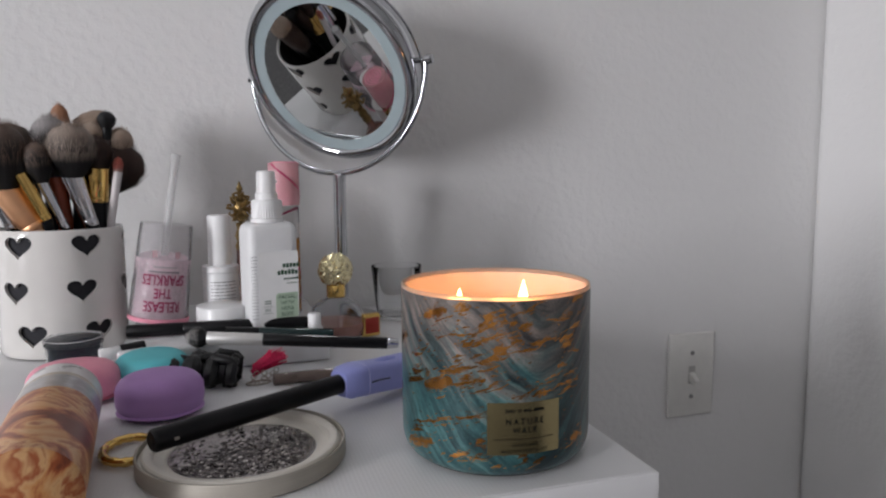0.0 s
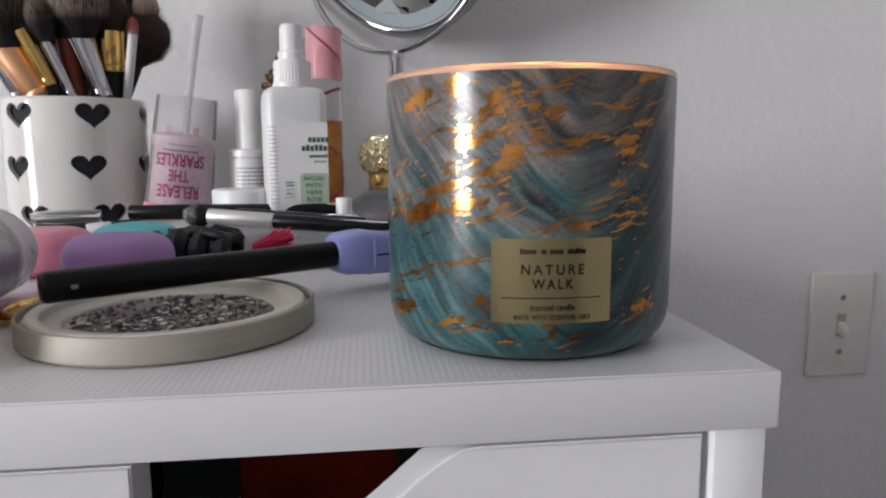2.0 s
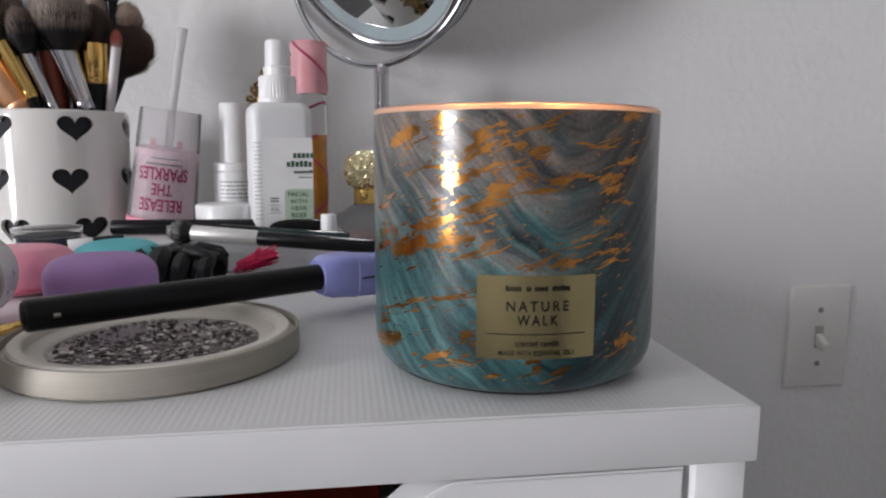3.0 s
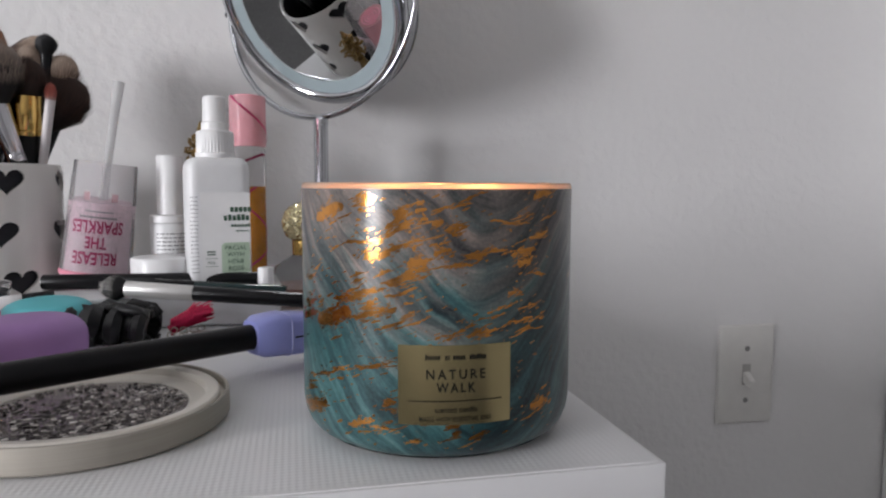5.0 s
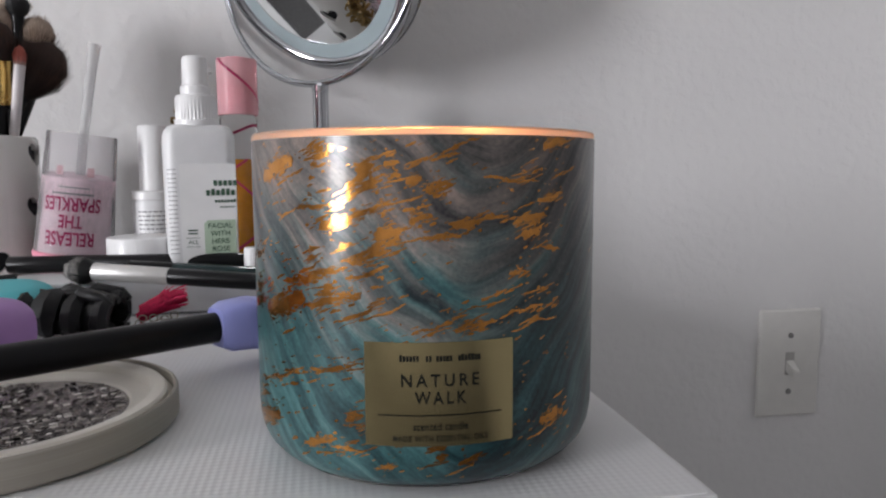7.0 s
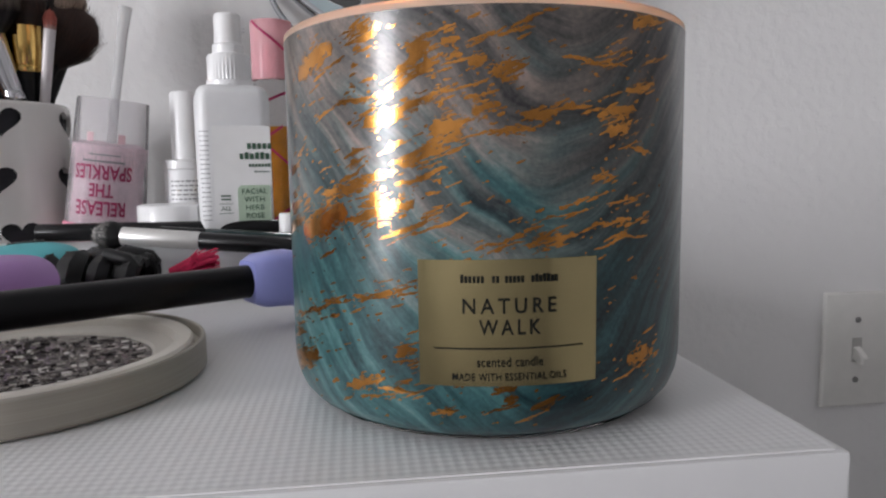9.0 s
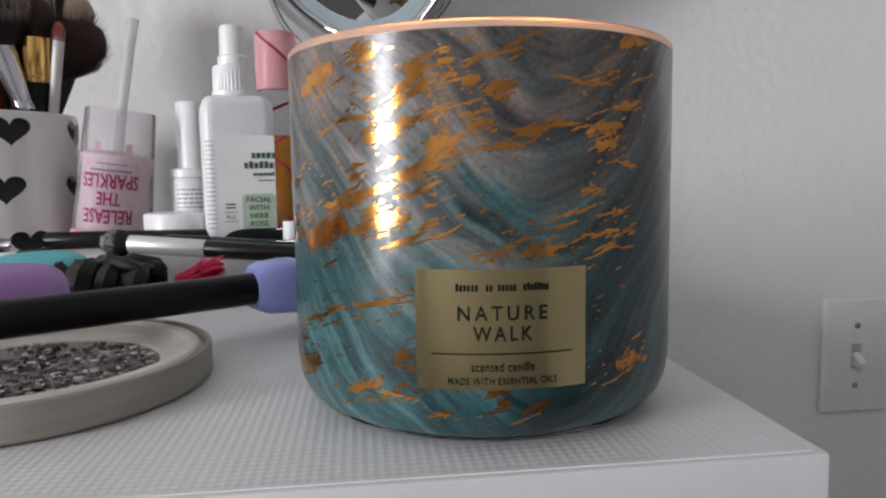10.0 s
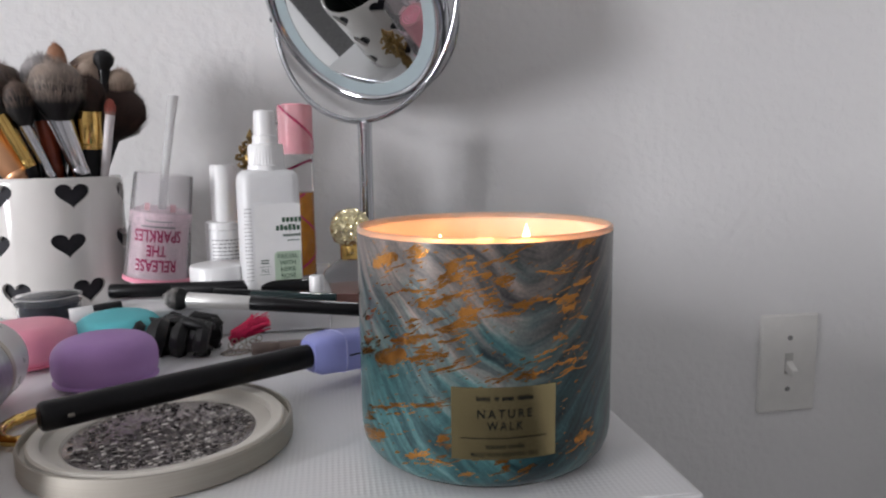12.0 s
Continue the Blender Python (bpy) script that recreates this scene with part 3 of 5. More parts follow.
FOIL_STREAKS = [
    (-35.7, 74.1, 8.3, 0.7, 9), (-22.5, 78.1, 5.6, 0.7, 28), (-20.4, 73.7, 5.2, 0.9, 22), (-37.8, 56.3, 11.4, 1.1, 14), (-21.2, 62.2, 5.7, 1.2, 19),
    (-32.2, 50.7, 9.3, 1.5, 14), (-21.9, 57.7, 6.0, 0.8, 19), (-24.1, 48.0, 7.8, 0.8, 22), (-17.8, 65.1, 4.4, 1.2, 18), (4.7, 44.9, 5.6, 1.0, 7),
    (19.9, 47.5, 9.9, 0.6, 11), (-4.1, 45.3, 7.5, 0.5, 18), (-52.9, 28.0, 14.1, 0.7, 16), (-31.3, 33.8, 8.3, 0.7, 14), (14.9, 79.9, 7.5, 0.5, -5),
    (2.4, 70.3, 4.0, 1.0, 9), (-35.9, 88.2, 4.0, 0.5, 27), (-23.6, 80.3, 4.1, 0.8, 25), (-28.2, 12.9, 5.1, 0.7, -2),
]
FOIL_LINES = [(5.3, 49.3, 5.4, 0.3, 13), (21.6, 43.9, 8.2, 0.4, 10), (22.9, 52.6, 5.9, 0.35, 8), (1.2, 88.3, 5.5, 0.45, 22), (10.1, 71.2, 3.7, 0.4, 5),
              (3.4, 10.8, 3.6, 0.8, 25), (-18.0, 9.3, 3.3, 0.7, 11), (-3.6, 66.4, 4.9, 0.9, 6), (27.1, 62.9, 3.8, 0.6, -10)]


def ragged(x, y, seed, octaves=3):
    """Smooth value noise on arrays, 0 to 1."""
    rng = np.random.RandomState(seed)
    table = rng.rand(256, 256)
    total, gain, norm = np.zeros_like(x), 1.0, 0.0
    for _ in range(octaves):
        xi, yi = np.floor(x).astype(int), np.floor(y).astype(int)
        fx, fy = x - xi, y - yi
        fx, fy = fx * fx * (3 - 2 * fx), fy * fy * (3 - 2 * fy)
        a, c = table[xi % 256, yi % 256], table[(xi + 1) % 256, yi % 256]
        e, g = table[xi % 256, (yi + 1) % 256], table[(xi + 1) % 256, (yi + 1) % 256]
        total += gain * ((a * (1 - fx) + c * fx) * (1 - fy) + (e * (1 - fx) + g * fx) * fy)
        norm, gain, x, y = norm + gain, gain * 0.55, x * 2.1 + 17.3, y * 2.1 + 5.1
    return total / norm


def foil_mesh(R, prof):
    """Thin foil laid on the jar: blots, dry-brush streaks and the splashes round them, cut out of one fine sheet."""
    step = 0.20
    us, vs = np.arange(-160, 160, step), np.arange(2.5, 91.0, step)
    U, V = np.meshgrid(us, vs, indexing="ij")
    mask = np.zeros(U.shape, bool)
    rng = random.Random(21)

    def lay(u, v, hl, hw, slope, dry, seed):
        i0, i1 = np.searchsorted(us, (u - hl * 1.3 - 2, u + hl * 1.3 + 2))
        j0, j1 = np.searchsorted(vs, (v - hl * 0.8 - hw * 2 - 1, v + hl * 0.8 + hw * 2 + 1))
        x, y = U[i0:i1, j0:j1] - u, V[i0:i1, j0:j1] - v
        if x.size == 0:
            return
        ca, sa = math.cos(radians(slope)), math.sin(radians(slope))
        a, c = (x * ca + y * sa) / hl, -x * sa + y * ca
        c = c + (ragged(a * hl * 0.16 + 3, a * 0, seed, 2) - 0.5) * min(2.2, hl * 0.25)
        wide = hw * np.sqrt(np.clip(1 - a * a, 0, 1)) * (0.55 + 0.9 * ragged(a * hl * 0.35, c * 0 + 9, seed + 1, 2))
        edge = 1 - np.abs(c) / np.maximum(wide, 1e-3)
        rag = ragged(a * hl * 0.75 + 40, c * 3.4 + 40, seed + 2, 5)
        mask[i0:i1, j0:j1] |= (edge + (rag - 0.5) * 2.7 - dry * (0.55 + 0.45 * a) > 0.12) & (np.abs(a) < 1)

    def splash(u, v, hl, hw, n, seed):
        for k in range(n):
            du, dv = rng.gauss(0, hl * 0.75), rng.gauss(0, hw * 1.3 + 0.8)
            size = 0.13 + 0.40 * rng.random() ** 4
            if k % 5 == 0:
                lay(u + du, v + dv + du * 0.3, rng.uniform(1.5, 4.5), rng.uniform(0.18, 0.42), 19 + rng.uniform(-6, 6), 0.2, seed + k)
                continue
            lay(u + du, v + dv + du * 0.3, size * rng.uniform(1.0, 4.5), size, 18 + rng.uniform(-10, 10), 0.0, seed + k)

    seed = 100
    far = [(rng.uniform(62, 156) * rng.choice((-1, 1)), rng.uniform(6, 88), rng.uniform(3, 11), rng.uniform(0.5, 1.8), rng.uniform(8, 24)) for _ in range(60)]
    for u, v, hl, hw in FOIL_BLOTS:
        seed += 60
        lay(u, v, hl, hw, 15 if u < 0 else 8, 0.05 if u < -40 else 0.35, seed)
        splash(u, v, hl, hw, 20, seed + 4)
    for u, v, hl, hw, slope in FOIL_STREAKS + far:
        seed += 60
        lay(u, v, hl, hw, slope, 0.25, seed)
        splash(u, v, hl, hw, 20, seed + 4)
    for u, v, hl, hw, slope in FOIL_LINES:
        seed += 60
        lay(u, v, hl, hw, slope, 0.10, seed)
        splash(u, v, hl, hw, 5, seed + 4)
    # dust of fine specks, thicker where the jar is splashed
    for k in range(420):
        u, v = rng.uniform(-62, 36), rng.uniform(5, 90)
        if rng.random() < (0.9 if u < -8 else 0.45):
            lay(u, v, rng.uniform(0.2, 1.3), rng.uniform(0.12, 0.25), 18, 0.0, 9000 + k)
    ii, jj = np.nonzero(mask[:-1, :-1])
    n = len(vs)
    quads = np.stack((ii * n + jj, (ii + 1) * n + jj, (ii + 1) * n + jj + 1, ii * n + jj + 1), 1)
    used, faces = np.unique(quads, return_inverse=True)
    a, z = us[used // n] / 1000 / R, vs[used % n] / 1000
    r = np.interp(z, [p[1] for p in prof], [p[0] for p in prof]) + 0.00007
    me = bpy.data.meshes.new("foil")
    me.from_pydata(np.stack((r * np.sin(a), -r * np.cos(a), z), 1).tolist(), [], faces.reshape(-1, 4).tolist())
    for poly in me.polygons:
        poly.use_smooth = True
    return me


def candle():
    c = thing("candle", pose(-0.0662, 0.0590, T), "lit three-wick candle in a marbled teal and gold jar", "candle")
    R, HH = 0.0512, 0.0930
    # printed jar body
    prof = [(0.0405, 0.0012), (0.0442, 0.0019), (0.0471, 0.0035), (0.0492, 0.0060), (0.0505, 0.0093), (0.0511, 0.0130), (R, 0.0165)]
    prof += [(R, 0.035), (R, 0.055), (R, 0.075), (R, HH - 0.0020)]
    bm = bmesh.new()
    lay = bm.loops.layers.uv.new("UVMap")
    n = 128
    grid = [[bm.verts.new((r * math.sin(a), -r * math.cos(a), z)) for a in [2 * math.pi * (k / n - 0.5) for k in range(n + 1)]] for r, z in prof]
    for i in range(len(prof) - 1):
        for k in range(n):
            f = bm.faces.new((grid[i][k], grid[i][k + 1], grid[i + 1][k + 1], grid[i + 1][k]))
            for loop, (kk, z) in zip(f.loops, ((k, prof[i][1]), (k + 1, prof[i][1]), (k + 1, prof[i + 1][1]), (k, prof[i + 1][1]))):
                loop[lay].uv = (R * 2 * math.pi * (kk / n - 0.5), z)
    body = part("jar_print", bm, M_SLEEVE, c, "marbled teal and taupe print")
    me = foil_mesh(R, prof)
    me.materials.append(M_FOIL)
    foil = new("foil", me)
    foil.parent = c
    tagged(foil, "copper-gold foil streaks and splashes")
    # clear foot and lip, white lining
    part("jar_foot", lathe([(0, 0.0), (0.0395, 0.0), (0.0422, 0.0003), (0.0438, 0.0011), (0.0404, 0.0017), (0, 0.0017)], 64), M_JARCLEAR, c, "clear glass foot")
    part("jar_lip", lathe([(R, HH - 0.0020), (R - 0.0001, HH - 0.0006), (R - 0.0007, HH), (R - 0.0014, HH - 0.0003), (R - 0.0018, HH - 0.0010), (R - 0.0018, HH - 0.0024), (R - 0.0006, HH - 0.0024)], 96), M_LIP, c, "glass lip tinted as if lit from within")
    part("jar_lining", lathe([(R - 0.0018, HH - 0.0024), (R - 0.0020, 0.030), (R - 0.0060, 0.012), (0, 0.010)], 96), M_JARIN, c, "white lining of the jar, tinted with candle glow")
    part("wax", lathe([(0, 0.062), (0.020, 0.0621), (0.040, 0.0624), (0.0474, 0.0632), (0.0490, 0.0644), (0.0490, 0.054), (0, 0.050)], 64), M_WAX, c, "pool of melted cream wax")
    rng = random.Random(4)
    for k in range(3):
        a = radians(19 + 120 * k)
        x, y = 0.021 * math.cos(a), 0.021 * math.sin(a)
        pts = [(x, y, 0.060), (x + 0.0003, y, 0.065), (x + 0.0010 * rng.uniform(-1, 1), y, 0.070)]
        w = part("wick", sweep(pts, 0.0010, 8), M_WICK, c)
        fl = []
        tall = (0.0225, 0.0185, 0.0180)[k]
        for s in range(11):
            q = s / 10
            fl.append((0.0034 * math.sin(math.pi * min(1, q ** 0.80)) * (1 - 0.25 * q), 0.0690 + tall * q))
        fl[0], fl[-1] = (0, 0.0690), (0, 0.0690 + tall)
        bmf = lathe(fl, 16)
        for v in bmf.verts:
            v.co += Vector((x, y, 0))
        part("flame", bmf, M_FLAME, c, "small orange flame")
    # metal label
    a0, a1, z0, z1 = radians(-25.5), radians(16.4), 0.0152, 0.0413
    lab = bmesh.new()
    nn = 24
    rows = []
    for r in (R + 0.00035, R + 0.00002):
        rows.append([[lab.verts.new((r * math.sin(a0 + (a1 - a0) * k / nn), -r * math.cos(a0 + (a1 - a0) * k / nn), z)) for k in range(nn + 1)] for z in (z0, z1)])
    for k in range(nn):
        lab.faces.new((rows[0][0][k], rows[0][0][k + 1], rows[0][1][k + 1], rows[0][1][k]))
        for j in (0, 1):
            lab.faces.new((rows[0][j][k], rows[0][j][k + 1], rows[1][j][k + 1], rows[1][j][k]))
    for k in (0, nn):
        lab.faces.new((rows[0][0][k], rows[0][1][k], rows[1][1][k], rows[1][0][k]))
    bmesh.ops.recalc_face_normals(lab, faces=lab.faces)
    label = part("label", lab, M_LABELGOLD, c, "rectangular brushed brass label")
    mid, rr = (a0 + a1) / 2, R + 0.0006
    for words, z, size, space, wide in (("NATURE", 0.0317, 0.0044, 1.42, 0.0193), ("WALK", 0.0273, 0.0044, 1.40, 0.0127), ("scented candle", 0.0202, 0.0029, 1.05, 0.0137), ("MADE WITH ESSENTIAL OILS", 0.0171, 0.0021, 1.12, 0.0238)):
        bm = text_mesh(words, size, space, thin=0.00004 if size > 0.004 else 0.00001)
        xs = [v.co.x for v in bm.verts]
        bm.transform(Matrix.Translation((-(min(xs) + max(xs)) / 2, 0, 0)))
        part("lettering", wrap(narrow(bm, wide / (max(xs) - min(xs))), rr, mid, z), M_DARKINK, label, "dark printed words", smooth=False)
    part("lettering", wrap(bars([(-0.0156, 0.0156, 0.0231, 0.00026)]), rr, mid), M_DARKINK, label, "dark printed line", smooth=False)
    rows = []
    for x0, x1, sd in ((-0.0100, -0.0048, 1), (-0.0036, -0.0020, 2), (-0.0010, 0.0032, 3), (0.0044, 0.0100, 4)):
        rows += letter_bars(x0, x1, 0.0373, 0.00135, sd, 0.00058)
    part("lettering", wrap(bars(rows), rr, mid), M_DARKINK, label, "dark printed marks", smooth=False)


candle()


def candle_lid():
    lid = thing("candle_cover", pose(-0.201, 0.082, T), "silver candle lid with a glittery embossed disc", "jar lid")
    r = 0.0540
    part("rim", lathe([(0, 0.0004), (r - 0.001, 0.0004), (r, 0.0014), (r, 0.0092), (r - 0.0003, 0.0100), (r - 0.0009, 0.0103), (r - 0.0014, 0.0100), (r - 0.0016, 0.0070)], 128), M_RIM, lid, "satin silver metal rim")
    part("seal", lathe([(r - 0.0034, 0.0066), (r - 0.0036, 0.0092), (r - 0.0044, 0.0100), (r - 0.0076, 0.0100), (r - 0.0086, 0.0094), (r - 0.0092, 0.0066)], 96), M_LIDWHITE, lid, "white rubbery seal ring")
    part("lining", lathe([(r - 0.0016, 0.0068), (r - 0.0034, 0.0066), (r - 0.0092, 0.0066), (r - 0.0110, 0.0060), (r - 0.0150, 0.0056), (r - 0.0158, 0.0048)], 96), M_LIDWHITE, lid, "cream enamelled lining")
    disc = part("disc", lathe([(r - 0.0158, 0.0048), (r - 0.0162, 0.0050), (r - 0.020, 0.0051), (0, 0.0052)], 96), M_DISC, lid, "dark mirror-like disc")
    # raised dashes in rows, thinning out towards one side
    rng, bm = random.Random(31), bmesh.new()
    ca, sa = math.cos(radians(24)), math.sin(radians(24))
    row = -0.038
    while row < 0.038:
        x = -0.038
        while x < 0.038:
            w, h = rng.uniform(0.0006, 0.0026), rng.uniform(0.00025, 0.00065)
            cx, cy = x + w / 2, row + rng.uniform(-0.0003, 0.0003)
            dense = 0.50 + 0.55 * noise.noise(Vector((cx * 55, cy * 55, 3.0))) - 7.0 * cy
            if math.hypot(cx, cy) < r - 0.0175 and rng.random() < dense:
                z = 0.0053 + rng.uniform(0.0, 0.0004)
                tilt = rng.uniform(-0.0003, 0.0003)
                pts = [(-w / 2, -h / 2), (w / 2, -h / 2 * rng.uniform(0.5, 1)), (w / 2 * rng.uniform(0.8, 1), h / 2), (-w / 2, h / 2)]
                ring = [((cx + px) * ca - (cy + py) * sa, (cx + px) * sa + (cy + py) * ca) for px, py in pts]
                top = [bm.verts.new((px, py, z + (tilt if k in (0, 1) else -tilt))) for k, (px, py) in enumerate(ring)]
                low = [bm.verts.new((px, py, 0.0050)) for px, py in ring]
                bm.faces.new(top)
                for k in range(4):
                    bm.faces.new((low[k], low[(k + 1) % 4], top[(k + 1) % 4], top[k]))
            x += w + rng.uniform(0.0003, 0.0012)
        row += 0.00115
    tagged(part("flake_layer", bm, M_FLAKE, disc, "raised silver and dark flakes", smooth=False), kind="stuff")


candle_lid()


def lighter():
    """Long-reach lighter; the black wand lies on the lid."""
    a, b = Vector((-0.2455, 0.073, 0.0185)), Vector((-0.138, 0.139, 0.0190))
    d = (b - a).normalized()
    li = thing("wand_lighter", Matrix.Translation((0, 0, T)), "long black wand lighter with a lavender handle", "lighter")
    pts = [a, a + d * 0.0008, a + d * 0.002, b]
    part("wand", sweep(pts, [0.0048, 0.0058, 0.0062, 0.0062], 20), M_BLACK, li, "black satin barrel")
    side = Vector((-d.y, d.x, 0))
    bm = bmesh.new()
    rings = []
    for s, w, h, z in ((-0.004, 0.0078, 0.0078, 0.0), (0.000, 0.0100, 0.0098, 0.0), (0.010, 0.0110, 0.0105, 0.0), (0.030, 0.0112, 0.0100, -0.002), (0.055, 0.0125, 0.0105, -0.004), (0.085, 0.0135, 0.0105, -0.006), (0.110, 0.012, 0.010, -0.007), (0.114, 0.008, 0.007, -0.0075)):
        c = b + d * s + Vector((0, 0, z))
        ring = []
        for k in range(20):
            t = 2 * math.pi * k / 20
            x, y = math.cos(t), math.sin(t)
            e = 0.46
            ring.append(bm.verts.new(c + side * (w * math.copysign(abs(x) ** e, x)) + Vector((0, 0, h * math.copysign(abs(y) ** e, y)))))
        rings.append(ring)
    for p, q in zip(rings, rings[1:]):
        for k in range(20):
            bm.faces.new((p[k], p[(k + 1) % 20], q[(k + 1) % 20], q[k]))
    bm.faces.new(rings[0][::-1])
    bm.faces.new(rings[-1])
    bmesh.ops.recalc_face_normals(bm, faces=bm.faces)
    hd = part("handle", bm, M_LAVENDER, li, "lavender plastic handle")
    # moulding seam round the neck, and the slot along the flank
    c = b + d * 0.0125 + Vector((0, 0, -0.0004))
    loop = []
    for k in range(32):
        t = 2 * math.pi * k / 32
        x, y = math.cos(t), math.sin(t)
        loop.append(c + side * (0.01115 * math.copysign(abs(x) ** 0.55, x)) + Vector((0, 0, 0.0106 * math.copysign(abs(y) ** 0.55, y))))
    part("seam", sweep(loop, 0.00035, 6, closed=True), M_SEAM, hd, "pale moulding seam")
    p = b - side * 0.0113 + Vector((0, 0, -0.001))
    part("slot", sweep([p + d * 0.014, p + d * 0.022, p + d * 0.030 + Vector((0, 0, -0.001))], 0.00045, 6), M_BLACK, hd, "dark joint line")
    c = b + d * 0.034 + Vector((0, 0, 0.0056))
    part("trigger", sweep([c - d * 0.008, c, c + d * 0.010], [0.003, 0.0042, 0.003], 10), M_LAVENDER, hd)
    # nozzle opening as a dark disc, its inner shade in the colour, and the small air hole behind it
    part("nozzle", sweep([a - d * 0.0002, a + d * 0.0006], [0.0030, 0.0030], 16), M_NOZZLE, li, "dark disc for the shade in the open nozzle")
    h = a + d * 0.0105 - side * 0.0060
    part("air_hole", sweep([h - d * 0.0012, h + d * 0.0012], [0.0009, 0.0009], 8), M_STEEL, li, "small bright air hole")


lighter()


# ---------------------------------------------------------------- brush holder and brushes
CUP = Vector((-0.3450, 0.3810))
CUP_R, CUP_H = 0.0503, 0.1070


def heart(size, n=26):
    out = []
    for k in range(n):
        t = 2 * math.pi * k / n
        x = 16 * math.sin(t) ** 3
        z = 13 * math.cos(t) - 5 * math.cos(2 * t) - 2 * math.cos(3 * t) - math.cos(4 * t)
        out.append((size * x / 32, size * 0.80 * (z + 2.5) / 30))
    return out


def brush_holder():
    h = thing("brush_holder", pose(CUP.x, CUP.y, T), "white ceramic pot with heart-shaped cut-outs", "pot")
    r, w = CUP_R, 0.0030
    prof = [(0, 0.001), (r - 0.006, 0.0006), (r - 0.002, 0.0018), (r, 0.005), (r, CUP_H - 0.002), (r - 0.001, CUP_H - 0.0004), (r - w / 2, CUP_H), (r - w + 0.0008, CUP_H - 0.0006), (r - w, CUP_H - 0.002), (r - w, 0.007), (0, 0.006)]
    pot = part("pot_wall", lathe(prof, 96), M_CERAMIC, h)
    # added sleeve: its dark colour is the shade seen through the hearts
    part("shade_sleeve", lathe([(r - w - 0.0006, CUP_H - 0.0035), (r - w - 0.0010, 0.0075), (0, 0.0072)], 64), M_DARK, h, "added dark sleeve for the shade inside the pot")
    # cut the hearts through the wall
    cutter = bmesh.new()
    for z, turn in ((0.0930, 34), (0.0560, 28), (0.0205, 42)):
        for k in range(6):
            a = 2 * math.pi * k / 6 + radians(turn)
            dirv, tan = Vector((math.sin(a), -math.cos(a), 0)), Vector((math.cos(a), math.sin(a), 0))
            pts = heart(0.0235)
            inner = [cutter.verts.new(dirv * (r - 0.010) + tan * x + Vector((0, 0, z + zz))) for x, zz in pts]
            outer = [cutter.verts.new(dirv * (r + 0.004) + tan * x * 1.04 + Vector((0, 0, z + zz * 1.04))) for x, zz in pts]
            n = len(pts)
            cutter.faces.new(inner[::-1])
            cutter.faces.new(outer)
            for i in range(n):
                j = (i + 1) % n
                cutter.faces.new((inner[i], inner[j], outer[j], outer[i]))
    bmesh.ops.recalc_face_normals(cutter, faces=cutter.faces)
    me = bpy.data.meshes.new("cutter")
    cutter.to_mesh(me)
    cutter.free()
    tool = new("cutter", me)
    mod = pot.modifiers.new("hearts", "BOOLEAN")
    mod.object, mod.operation, mod.solver = tool, "DIFFERENCE", "EXACT"
    tool.parent = h
    bpy.context.view_layer.update()
    cut = bpy.data.meshes.new_from_object(pot.evaluated_get(bpy.context.evaluated_depsgraph_get()))
    pot.modifiers.clear()
    pot.data = cut
    for poly in cut.polygons:
        poly.use_smooth = True
    cut.set_sharp_from_angle(angle=radians(35))
    bpy.data.objects.remove(tool)


brush_holder()


